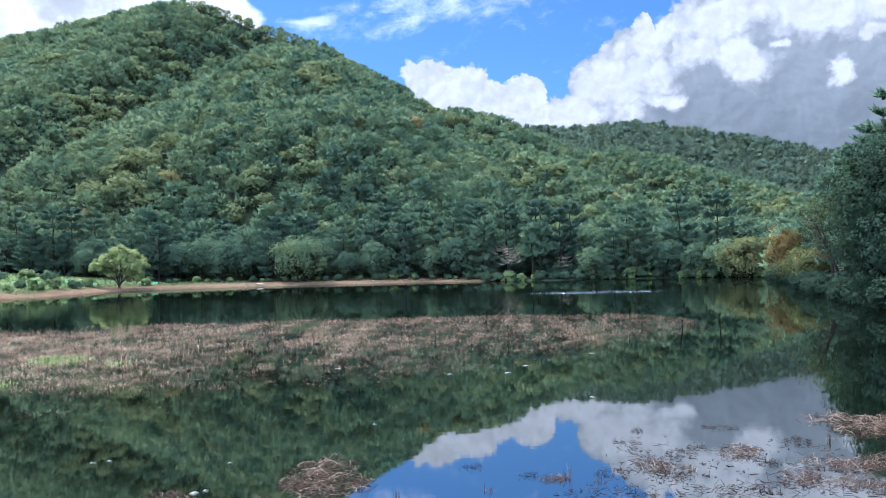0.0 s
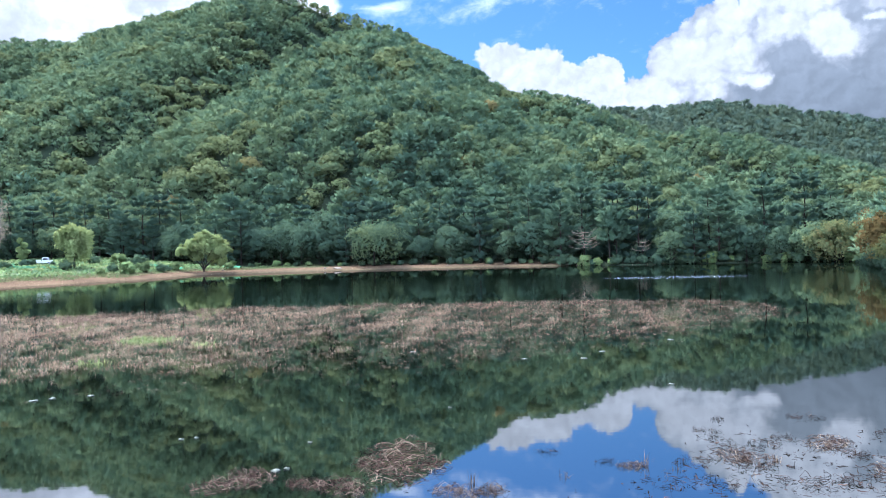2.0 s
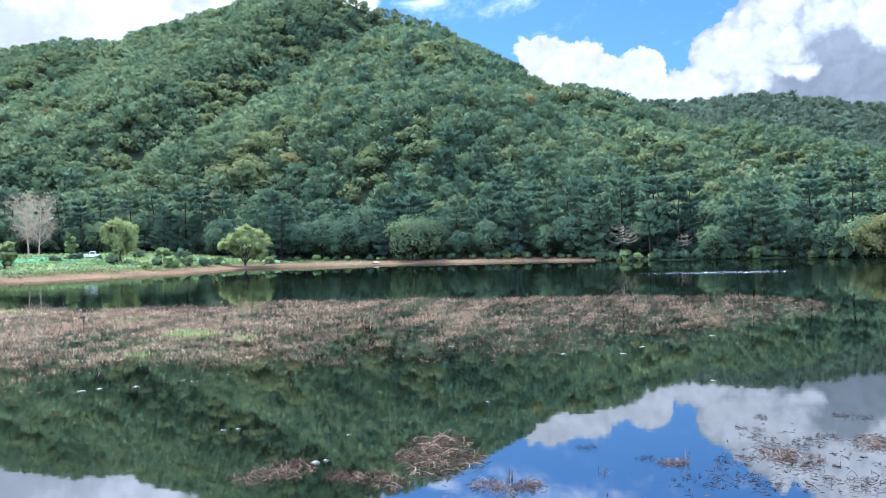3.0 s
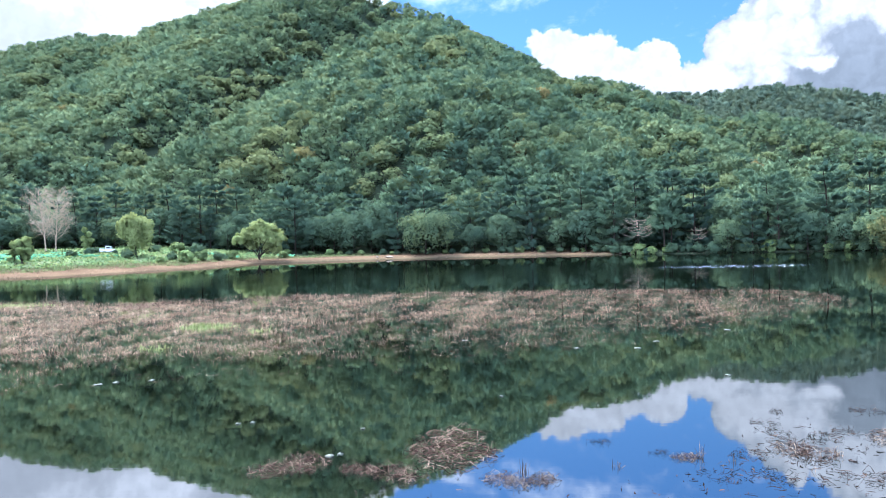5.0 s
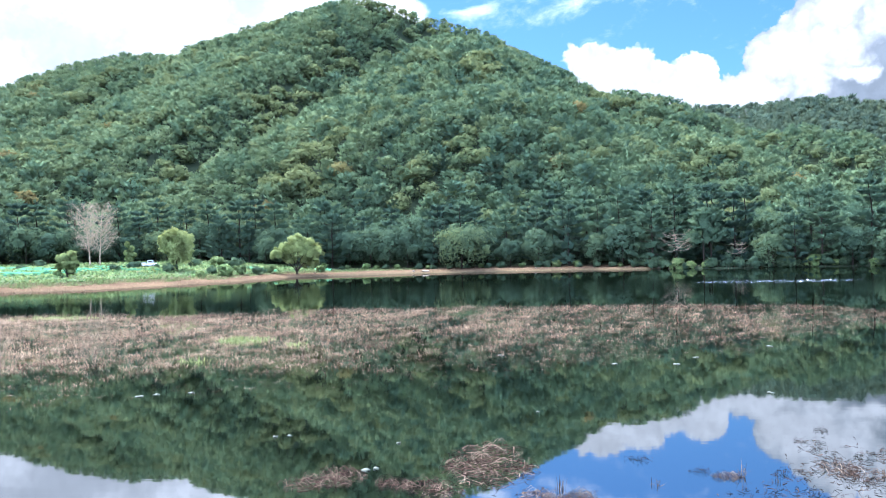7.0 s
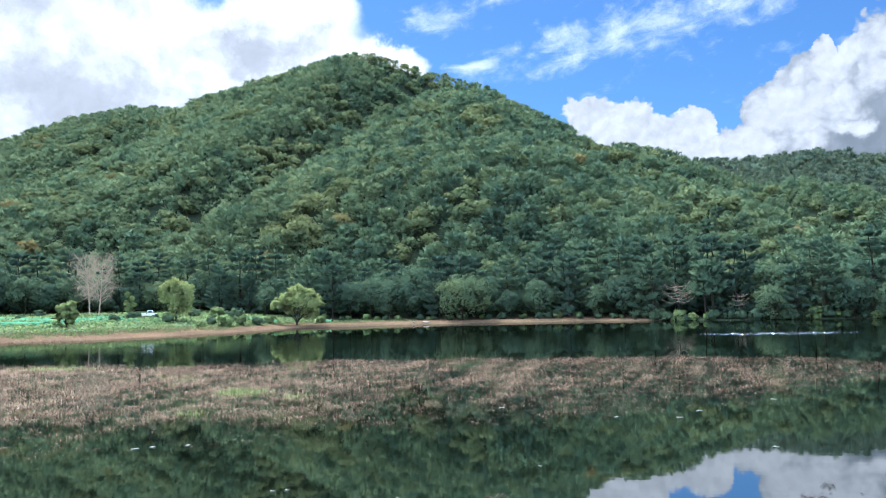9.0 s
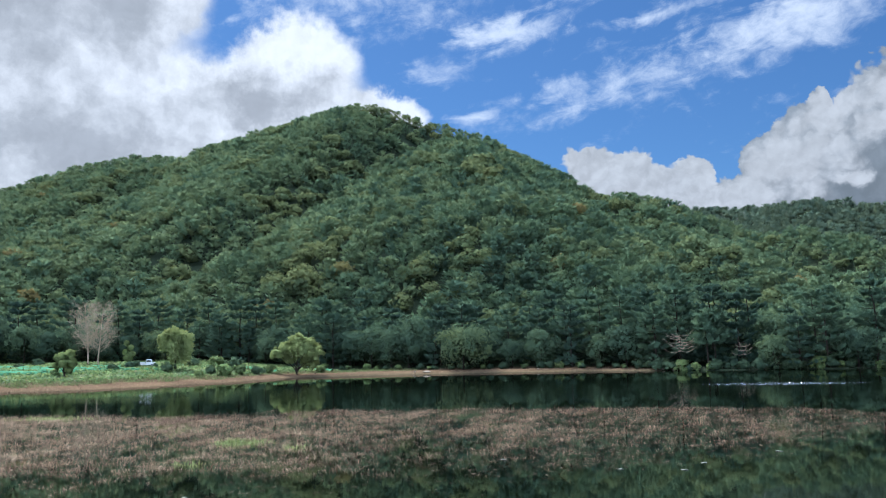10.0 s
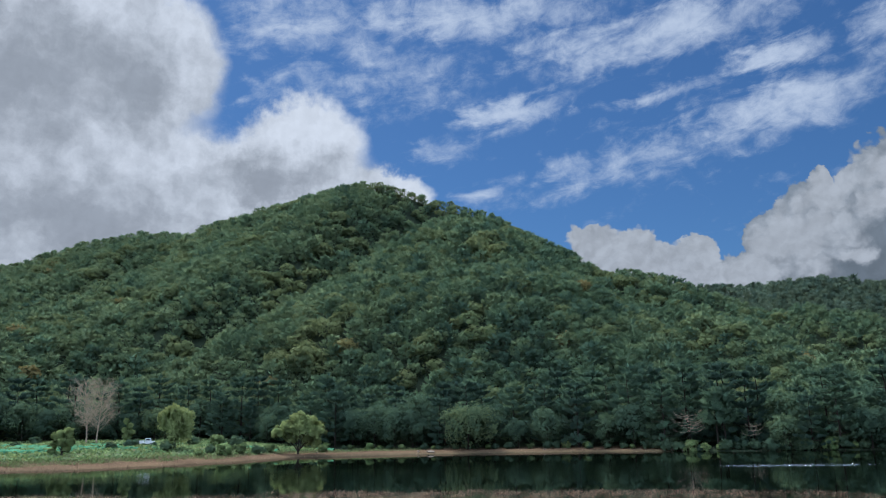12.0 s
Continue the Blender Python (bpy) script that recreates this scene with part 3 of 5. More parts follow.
def ground_sheet():
    radii = np.concatenate([np.linspace(0.5, 60, 30), np.linspace(62, 240, 110), np.linspace(245, 640, 70), np.geomspace(660, 4800, 34)])
    az = np.concatenate([np.linspace(-60, 20, 150), np.linspace(20.3, 34, 60), np.linspace(36, 298, 80)])
    rr, aa = np.meshgrid(radii, np.radians(az), indexing="ij")
    x, y = rr * np.sin(aa), rr * np.cos(aa)
    z, mud, tilled, s = land(x, y)
    z = np.where(rr > 1100, z * np.clip((2600 - rr) / 1500, 0, 1), z)
    n, m = rr.shape
    i = np.arange(n - 1)[:, None] * m + np.arange(m)[None]
    j = np.arange(n - 1)[:, None] * m + (np.arange(m)[None] + 1) % m
    tris = np.concatenate([np.stack([i, i + m, j + m], -1).reshape(-1, 3), np.stack([i, j + m, j], -1).reshape(-1, 3)])
    mid = np.array([[0, 0, float(land([0.0], [0.0])[0][0])]])
    verts = np.concatenate([np.stack([x, y, z], -1).reshape(-1, 3), mid])
    k = np.arange(m)
    tris = np.concatenate([tris, np.stack([np.full(m, n * m), k, (k + 1) % m], -1)])[:, ::-1]
    me = mesh_of("ground", verts, tris, [EARTH], smooth=True)
    for key, values in (("mud", mud), ("field", tilled)):
        me.attributes.new(key, "FLOAT", "POINT").data.foreach_set("value", np.append(values.ravel(), 0.5).astype(np.float32))
    return tagged(new("ground", me), "wooded hills, brown muddy shore and green field round the lake", "ground", kind="structure")


def lake():
    a = np.radians(np.linspace(-180, 180, 181)[:-1])
    rim = np.stack([230 * np.sin(a), 40 + 200 * np.cos(a), np.zeros(180)], 1)
    verts = np.concatenate([rim, [[0, 40, 0]]])
    k = np.arange(180)
    tris = np.stack([np.full(180, 180), (k + 1) % 180, k], -1)
    return tagged(new("water", mesh_of("water", verts, tris, [WATER])), "still dark green lake water mirroring hill and clouds", "water", kind="structure")


ground_sheet()
lake()


# ---- the woods ----
def scatter(rng, spacing, r0, r1, az0, az1):
    """Places about so far apart over a fan of the land."""
    n = int(2 * r1 / spacing)
    gx, gy = np.meshgrid((np.arange(n) - n / 2) * spacing, (np.arange(n) - n / 2) * spacing)
    gx, gy = gx.ravel() + rng.uniform(-0.48, 0.48, n * n) * spacing, gy.ravel() + rng.uniform(-0.48, 0.48, n * n) * spacing
    r, az = np.hypot(gx, gy), np.degrees(np.arctan2(gx, gy))
    ok = (r > r0) & (r < r1) & (az > az0) & (az < az1)
    return gx[ok], gy[ok]


def forest():
    rng = np.random.default_rng(11)
    near = [(0, *round_crown(rng, 4.3, 5.8, 2.2, 36, 13, 0.58, up=0.3)) for _ in range(6)] + [(1, *pine_crown(rng, 4.6, 7.4, 1.6, 6, 6, 3, 0.35, 6)) for _ in range(8)]
    mid = [(0, *round_crown(rng, 4.2, 5.6, 2.2, 22, 11, 0.82, up=0.3)) for _ in range(6)] + [(1, *pine_crown(rng, 4.6, 6.8, 1.8, 5, 5, 2, 0.48, 6)) for _ in range(8)]
    small = [(0, *round_crown(rng, 4.4, 5.6, 2.2, 14, 8, 1.15, up=0.3)), (0, *round_crown(rng, 4.4, 6.0, 2.2, 14, 8, 1.15, up=0.3)), (1, *pine_crown(rng, 4.4, 5.8, 2.0, 4, 5, 1, 0.85))]
    verts, lumps, tones, slots = [], [], [], []
    for spacing, lo, hi, kinds in ((5.1, 90, 300, near), (5.0, 300, 999, mid), (6.4, 0, 960, small)):
        inner = kinds is not small
        x, y = scatter(rng, spacing, max(lo, 90), min(hi, 640) if inner else 960, *FAR_FOREST)
        z, _, _, s = land(x, y)
        az = np.degrees(np.arctan2(x, y))
        ok = s > EDGE(az) + 9
        steep = np.hypot(land(x + 3, y)[0] - land(x - 3, y)[0], land(x, y + 3)[0] - land(x, y - 3)[0]) / 6
        ok &= rng.random(len(x)) < 0.88 * np.sqrt(1 + 1.6 * steep ** 2)
        ok &= (np.hypot(x, y) < CREST(az) + 10) == inner
        ok &= inner | (az > -8)
        ok &= ~((az > 23.0) & (np.hypot(x, y) < 150))
        x, y, z, az = x[ok], y[ok], z[ok], az[ok]
        pines = wave(x, y, 70, 21) + rng.normal(0, 0.5, len(x)) + 0.6 + 0.4 * (az > -2) * (np.hypot(x, y) < 260)
        pick = np.where(pines > 0, 1, 0)
        which = np.array([rng.choice([k for k, p in enumerate(kinds) if p[0] == kind]) for kind in pick])
        tone = np.clip(rng.normal(0.44, 0.2, len(x)) + (rng.random(len(x)) < 0.05) * rng.uniform(0.15, 0.4, len(x)), 0, 0.85)
        gold = (rng.random(len(x)) < 0.018) * 0.3
        # lighter tone up the slope and leftward: haze and sunlight put into colour
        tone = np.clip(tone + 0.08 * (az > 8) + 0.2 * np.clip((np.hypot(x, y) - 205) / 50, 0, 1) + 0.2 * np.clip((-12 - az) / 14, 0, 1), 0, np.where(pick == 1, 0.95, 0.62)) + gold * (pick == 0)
        size = rng.uniform(0.68, 1.1, len(x)) * np.where(rng.random(len(x)) < 0.08, 1.25, 1)
        size = np.where(np.abs(CREST(az) - np.hypot(x, y)) < 22, np.minimum(size, 0.78), size)
        turn = rng.uniform(0, 2 * math.pi, len(x))
        for k, (kind, faces, lump) in enumerate(kinds):
            sel = which == k
            c, sn, n = np.cos(turn[sel]), np.sin(turn[sel]), sel.sum()
            p, q = faces.reshape(-1, 3), np.repeat(lump, 3, 0)
            for src, dst, grow, home in ((p, verts, size[sel], True), (q, lumps, np.ones(n), False)):
                w = np.empty((n, len(src), 3), np.float32)
                w[..., 0] = (src[None, :, 0] * c[:, None] - src[None, :, 1] * sn[:, None]) * grow[:, None]
                w[..., 1] = (src[None, :, 0] * sn[:, None] + src[None, :, 1] * c[:, None]) * grow[:, None]
                w[..., 2] = src[None, :, 2] * grow[:, None]
                if home:
                    w += np.stack([x[sel], y[sel], z[sel] - 0.6], -1)[:, None].astype(np.float32)
                dst.append(w.reshape(-1, 3))
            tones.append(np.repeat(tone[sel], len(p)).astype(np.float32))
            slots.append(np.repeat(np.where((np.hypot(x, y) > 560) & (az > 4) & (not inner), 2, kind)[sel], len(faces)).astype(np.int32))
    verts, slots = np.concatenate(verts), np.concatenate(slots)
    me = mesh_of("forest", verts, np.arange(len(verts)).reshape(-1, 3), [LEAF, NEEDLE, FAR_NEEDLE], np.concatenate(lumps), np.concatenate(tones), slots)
    return tagged(new("forest", me), "dense mixed pine and broadleaf forest covering the hillside", "forest", kind="stuff")


forest()


def dapple(rng, faces, tone, size, amount=0.16):
    """The tone of each leaf: it drifts from clump to clump over the crown."""
    c = faces.mean(1)
    seed = int(rng.integers(1, 9999))
    return np.clip(tone + amount * wave(c[:, 0] + c[:, 2] * 0.7, c[:, 1] - c[:, 2] * 0.6, size, seed) + rng.normal(0, 0.03, len(faces)), 0, 1)


def broad_tree(rng, height, radius, tone=0.35, mat=None, leaves=20, clumps=60, size=0.42, bark=None, droop=0.0, clear=0.2):
    """A broadleaf tree built about its foot."""
    tree = new("broadleaf_tree")
    v, t = limbs(rng, height * 0.8, height * 0.022, 7, radius * 0.8, 0.6, start=clear + 0.05)
    part("trunk", mesh_of("trunk", v, t, [bark or BARK], smooth=True), tree)
    f, l = round_crown(rng, radius, height * (1 - clear), height * clear, clumps, leaves, size, droop, 0.6)
    part("crown", crown_mesh("crown", f, l, dapple(rng, f, tone, radius * 0.7), mat or LEAF), tree)
    return tree


def pine_tree(rng, height, radius, tone=0.4, tiers=11, pads=6, size=0.3, clear=0.15, needles=7):
    tree = new("pine_tree")
    v, t = limbs(rng, height * 0.97, height * 0.016, 16, radius * 0.75, 0.12, start=clear)
    part("trunk", mesh_of("trunk", v, t, [BARK], smooth=True), tree)
    f, l = pine_crown(rng, radius, height * (1 - clear), height * clear, tiers, 7, pads, size, needles)
    part("crown", crown_mesh("crown", f, l, dapple(rng, f, tone, radius * 0.6, 0.10), NEEDLE), tree)
    return tree


def put(tree, x, y, grow=1.0, turn=0.0, sink=0.0):
    z = float(land([x], [y])[0][0])
    tree.matrix_basis = pose(x, y, z - sink, 0, 0, turn) @ Matrix.Scale(grow, 4)
    return tree


def shore_trees():
    """The front row of the wood, each a tree of its own."""
    rng = np.random.default_rng(5)
    # low tones: deep shade at the wood's foot is put into the leaf colour
    broad = [broad_tree(rng, 12.0, 5.8, t, leaves=62, clumps=44, size=0.40, clear=0.04) for t in (0.0, 0.08, 0.18, 0.36)]
    pines = [pine_tree(rng, 17.0, 6.2, t, tiers=8, pads=7, size=0.25, clear=c, needles=12) for t, c in ((0.14, 0.08), (0.26, 0.12), (0.38, 0.06), (0.52, 0.2))]
    for ob in broad:
        tagged(ob, "dark green broadleaf tree at the forest edge, shade in its colour", "tree", "trees along the far shore")
    for ob in pines:
        tagged(ob, "tall green pine with tiered boughs at the forest edge", "tree", "trees along the far shore")
    used = set()
    rows = []
    for row, (gap, back) in enumerate(((5.6, 1.5), (6.2, 8.0), (7.0, 15.0))):
        az = -47.0
        while az < 23.4:
            r = float(SHORE(az) + EDGE(az) + back + rng.uniform(-1.2, 1.2))
            rows.append((az, r - (1.2 if az > 6 and row == 0 else 0), row))
            az += math.degrees(gap * rng.uniform(0.75, 1.3) / r)
    for az, r, row in rows:
        if row == 0 and (3.4 < az < 9.6 or az > 19.6):
            continue
        x, y = polar(az, r)
        pine_here = rng.random() < (0.35 + 0.3 * (az > -8) - 0.42 * (az > 12)) + 0.12 * row
        kinds = pines if pine_here else broad
        k = int(rng.integers(0, 4)) if az < 12 else int(rng.integers(1, 4))
        grow = rng.uniform(0.72, 1.1) * (0.8 if row == 0 else 1.0)
        src = kinds[k]
        ob = src if src.name not in used else copy_thing(src, Matrix())
        used.add(src.name)
        put(ob, x, y, grow, rng.uniform(0, 360), 0.3)


shore_trees()


# ---- reeds in the shallows ----
REED_FAR = table([(-60, 78), (-41.5, 78), (-31, 66), (-19.5, 67), (-7, 64), (5, 65), (14, 64), (17, 60), (18.5, 55)])
REED_NEAR = table([(-60, 31.5), (-41.7, 31.5), (-35, 30.5), (-29.5, 31), (-19.6, 29.7), (-11.3, 30), (1, 33), (8.7, 38), (14, 44), (17, 48), (18.5, 54)])


def blades(rng, x, y, height, width, mat, name, tone, bend=0.5, z=None):
    """Bent dry stalks, each two joined slips that taper to a point."""
    n = len(x)
    a = np.where(rng.random(n) < 0.5, 0, math.pi) + rng.normal(0, 0.75, n)
    b = a + math.pi / 2 + rng.normal(0, 0.5, n)
    out = np.stack([np.cos(a), np.sin(a), np.zeros(n)], 1)
    face = np.stack([np.cos(b), np.sin(b), np.zeros(n)], 1) * (width / 2)[:, None]
    foot = np.stack([x, y, np.full(n, -0.05) if z is None else z], 1)
    up = np.array([0, 0, 1.0])
    lean = np.where(rng.random(n) < 0.5 * bend, rng.uniform(0.55, 1.5, n), np.abs(rng.normal(0, bend * 0.4, n)))
    fold = np.where(rng.random(n) < 0.55 * bend, rng.uniform(0.9, 2.4, n), np.minimum(lean + np.abs(rng.normal(0, bend * 0.5, n)), 2.4))
    c = a + rng.normal(0, 0.6, n)
    away = np.stack([np.cos(c), np.sin(c), np.zeros(n)], 1)
    knee = foot + up * (height * 0.6 * np.cos(lean))[:, None] + out * (height * 0.6 * np.sin(lean))[:, None]
    tip = knee + up * (height * 0.55 * np.cos(fold))[:, None] + away * (height * 0.55 * np.sin(fold))[:, None]
    verts = np.stack([foot - face, foot + face, knee - face * 0.8, knee + face * 0.8, tip], 1).reshape(-1, 3)
    i = np.arange(n)[:, None] * 5
    tris = np.stack([i + [[0, 1, 3]], i + [[0, 3, 2]], i + [[2, 3, 4]]], 1).reshape(-1, 3)
    lump = np.repeat(unit(out * 0.4 + up * 0.7 + rng.normal(0, 0.3, (n, 3))), 5, 0)
    return mesh_of(name, verts, tris, [mat], lump, np.repeat(tone, 5))


def reed_bed():
    rng = np.random.default_rng(8)
    n = 1150000
    az = rng.uniform(-47, 18.5, n)
    r = np.sqrt(rng.uniform(27.0 ** 2, 80.0 ** 2, n))
    x, y = r * np.sin(np.radians(az)), r * np.cos(np.radians(az))
    near, far = REED_NEAR(az), REED_FAR(az)
    rag = wave(x, y, 9, 31) * 2.8 + wave(x, y, 3, 32) * 1.6
    inside = np.minimum((r - near + 1.5 + rag) / 5, (far - r + rag * 0.7) / 2.5)
    patchy = wave(x, y, 8, 33) * 0.5 + wave(x, y, 2.4, 34) * 0.7 + wave(x * 0.35, y, 1.8, 35) * 0.4 + wave(x, y, 1.1, 37) * 0.7
    open_water = np.clip((az + 12) / 32, 0, 1)
    dense = np.clip((-12 - az) / 14, 0, 1)
    thick = np.clip(inside, 0, 1) ** 1.5 * np.clip(0.13 + 0.10 * dense - 0.07 * open_water + patchy * 0.40, 0.003, 0.85)
    ok = rng.random(n) < thick
    x, y, r, az, thick = x[ok], y[ok], r[ok], az[ok], thick[ok]
    rim = (REED_FAR(az) - r < 5) * (rng.random(len(x)) < 0.5)
    h = rng.uniform(0.14, 0.50, len(x)) * (0.55 + 0.4 * np.clip((r - 30) / 14, 0, 1)) * (0.8 + 0.5 * thick) * (1 - 0.4 * open_water[ok]) * (1 + 0.8 * rim * rng.random(len(x)))
    tone = np.clip(rng.normal(0.56, 0.28, len(x)) + 0.12 * np.clip((-22 - az) / 18, 0, 1) + wave(x, y, 4, 36) * 0.2 + wave(x, y, 14, 38) * 0.1 - 0.35 * rim, 0, 1)
    me = blades(rng, x, y, h, rng.uniform(0.008, 0.017, len(x)), STRAW, "reed_bed", tone, 1.7)
    tagged(new("reed_bed", me), "broad bed of dry pinkish-brown broken reeds standing in water", "reeds", kind="stuff")


def lying(rng, x, y, long, width, mat, name, tone, lift=0.02, tilt=0.12):
    """Dead stems that lie on the water, slightly bent."""
    n = len(x)
    a = rng.uniform(0, 6.283, n)
    out = np.stack([np.cos(a), np.sin(a), rng.normal(0, tilt, n)], 1)
    side = np.stack([-np.sin(a), np.cos(a), np.zeros(n)], 1)
    mid = np.stack([x, y, rng.uniform(0.3, 1.6, n) * lift], 1)
    bow = side * (rng.normal(0, 0.18, n) * long)[:, None]
    wide = (side + np.array([0, 0, 0.5])) * (width / 2)[:, None]
    end = out * (long / 2)[:, None]
    p, q, m = mid - end, mid + end, mid + bow
    verts = np.stack([p - wide, p + wide, m - wide, m + wide, q - wide * 0.6, q + wide * 0.6], 1).reshape(-1, 3)
    verts[:, 2] = np.maximum(verts[:, 2], 0.004)
    i = np.arange(n)[:, None] * 6
    tris = np.stack([i + [[0, 1, 3]], i + [[0, 3, 2]], i + [[2, 3, 5]], i + [[2, 5, 4]]], 1).reshape(-1, 3)
    return mesh_of(name, verts, tris, [mat], np.tile([0, 0, 1.0], (len(verts), 1)), np.repeat(tone, 6))


def floating_stems():
    """Loose stems between the reeds and over the shallows near the bank."""
    rng = np.random.default_rng(18)
    n = 60000
    az, r = rng.uniform(-46, 19, n), np.sqrt(rng.uniform(25.0 ** 2, 72.0 ** 2, n))
    x, y = r * np.sin(np.radians(az)), r * np.cos(np.radians(az))
    inside = np.minimum((r - REED_NEAR(az) + 4.5 + wave(x, y, 6, 41) * 2.5) / 7, (REED_FAR(az) - r) / 3)
    ok = rng.random(n) < np.clip(inside, 0, 1) * np.clip(0.30 + 0.55 * np.clip((az + 15) / 25, 0, 1) + wave(x, y, 2.5, 42) * 0.3, 0.006, 1)
    xs, ys = [x[ok]], [y[ok]]
    n = 26000
    az, r = rng.uniform(-24, 33, n), np.sqrt(rng.uniform(12.5 ** 2, 24.5 ** 2, n))
    x, y = r * np.sin(np.radians(az)), r * np.cos(np.radians(az))
    edge = np.interp(az, [-24, -4, 2, 9, 12, 18, 33], [14.5, 15.5, 15.5, 16.8, 20.0, 20.5, 22.0])
    ok = rng.random(n) < np.clip((edge - r + wave(x, y, 3, 43) * 1.2) / 3, 0, 1) * np.clip(0.02 + 0.13 * np.clip((az - 8) / 8, 0, 1) + wave(x, y, 1.1, 44) * 0.20, 0.002, 1)
    far_count = len(xs[0])
    xs.append(x[ok])
    ys.append(y[ok])
    x, y = np.concatenate(xs), np.concatenate(ys)
    small = np.arange(len(x)) >= far_count
    long = np.where(small, rng.uniform(0.04, 0.22, len(x)), rng.uniform(0.06, 0.30, len(x)))
    wide = np.where(small, rng.uniform(0.009, 0.022, len(x)), rng.uniform(0.005, 0.010, len(x)))
    tone = np.where(small, rng.normal(0.2, 0.2, len(x)), rng.normal(0.72, 0.25, len(x)))
    me = lying(rng, x, y, long, wide, WET, "floating_stems", np.clip(tone, 0, 1), 0.015)
    tagged(new("floating_stems", me), "loose dead reed stems floating on the lake", "reeds", kind="stuff")
    # short broken stalks that still stand in the shallows near the bank
    k = rng.random(len(x)) < small * 0.45
    me = blades(rng, x[k] + 0.05, y[k], rng.uniform(0.05, 0.24, k.sum()), rng.uniform(0.005, 0.011, k.sum()), WET, "reed_stubble", np.clip(rng.normal(0.2, 0.18, k.sum()), 0, 1), 1.3)
    tagged(new("reed_stubble", me), "short broken brown stalks standing in the shallows", "reeds", kind="stuff")



reed_bed()
floating_stems()


def tangle_mesh(rng, stems, spread, high, tone):
    """A heap of dead stems: thin tubes that arch over and cross one another."""
    pieces = []
    for _ in range(stems):
        a, b = rng.uniform(0, 6.28), rng.uniform(0, 6.28)
        p = np.array([math.cos(a), math.sin(a) * 0.7, 0]) * spread * rng.random() ** 0.65
        long = rng.uniform(0.08, 0.5) * spread
        k = np.linspace(0, 1, 6)
        way = np.array([math.cos(b), math.sin(b), 0])
        arch = high * rng.uniform(0.0, 1.0) ** 2.5 * np.interp(k, [0, rng.uniform(0.3, 0.7), 1], [rng.uniform(0, 0.4), 1, rng.uniform(0, 0.6)])
        kink = np.cross(way, [0, 0, 1]) * (rng.normal(0, 0.25) * long)
        path = p + way * (long * (k - 0.5))[:, None] + kink * np.sin(k * math.pi)[:, None] + rng.normal(0, 0.008, (6, 3)) * spread
        path[:, 2] = arch - 0.01
        pieces.append(tube(path, rng.uniform(0.004, 0.009) * (1 - 0.5 * k), 3))
    v, t = join(pieces)
    return mesh_of("dead_reed_tangle", v, t, [WET], np.tile([0, 0, 1.0], (len(v), 1)), np.repeat(np.clip(rng.normal(tone, 0.28, stems), 0, 1), 18))


def tangles():
    rng = np.random.default_rng(28)
    heaps = [tangle_mesh(rng, 230, 1.0, 0.26, 0.6) for _ in range(4)]
    dark = [tangle_mesh(rng, 80, 1.0, 0.22, 0.08) for _ in range(4)]
    spots = [(-9.3, 17.3, 1.3, 0), (-8.5, 15.8, 1.4, 0), (-10.6, 16.2, 0.9, 0), (-19.8, 16.0, 0.8, 0), (-21.6, 15.6, 0.9, 0), (-13.2, 14.8, 0.9, 0), (-16.0, 15.2, 0.6, 0), (1.7, 17.0, 0.35, 1),
             (7.8, 16.1, 0.4, 0), (-4.9, 14.2, 0.7, 0), (-2.4, 14.3, 0.5, 0), (5.9, 16.3, 0.3, 1), (12.9, 19.4, 0.45, 1), (13.5, 18.7, 0.55, 1), (14.9, 17.9, 0.7, 1), (15.5, 17.1, 0.9, 0),
             (12.1, 16.7, 0.6, 1), (10.3, 15.0, 0.7, 1), (13.7, 20.7, 0.3, 1), (18.0, 19.2, 0.45, 1), (19.2, 21.5, 0.6, 1), (20.6, 18.9, 0.9, 0), (24.2, 20.4, 0.6, 1)]
    spots += [(26.5, 18.5, 1.0, 0), (27.6, 23.4, 1.6, 0), (29.0, 22.4, 1.5, 0), (30.4, 23.6, 1.6, 0), (25.1, 17.0, 0.9, 0), (23.1, 16.3, 0.9, 1), (18.3, 15.6, 1.0, 1), (15.7, 16.6, 0.6, 1), (29.2, 19.0, 0.9, 0),
              (13.7, 15.3, 0.7, 1), (20.9, 15.9, 0.8, 1), (22.4, 18.2, 0.5, 1), (28.2, 17.2, 0.8, 0), (16.8, 18.6, 0.6, 1)]
    for i, (az, r, size, kind) in enumerate(spots):
        ob = new("dead_reed_tangle", (dark if kind else heaps)[i % 4])
        x, y = polar(az, r)
        ob.matrix_basis = pose(x, y, 0, 0, 0, rng.uniform(0, 360)) @ Matrix.Diagonal((size * 0.8, size * 0.8, 0.42 + 0.2 * size, 1))
        tagged(ob, "dark heap of rotting reed stems in shallow water" if kind else "tangled heap of dead brown reed stems in shallow water", "dead reeds", "dead reed heaps in the shallows", kind="stuff")
    xs, ys, hs = [], [], []
    for az, r, high in ((8.7, 16.2, 0.30), (-3.8, 14.7, 0.34), (2.9, 15.2, 0.2), (10.9, 16.0, 0.24), (26.2, 20.6, 0.35), (17.4, 17.2, 0.22)):
        x, y = polar(az, r)
        xs.append(x + rng.normal(0, 0.05, 16))
        ys.append(y + rng.normal(0, 0.05, 16))
        hs.append(rng.uniform(0.4, 1.1, 16) * high)
    x, y, h = np.concatenate(xs), np.concatenate(ys), np.concatenate(hs)
    me = blades(rng, x, y, h, np.full(len(x), 0.013), STRAW, "reed_sprigs", np.clip(rng.normal(0.35, 0.2, len(x)), 0, 1), 0.4)
    tagged(new("reed_sprigs", me), "upright sprigs of dry brown reed in the shallows", "reeds", kind="stuff")


tangles()

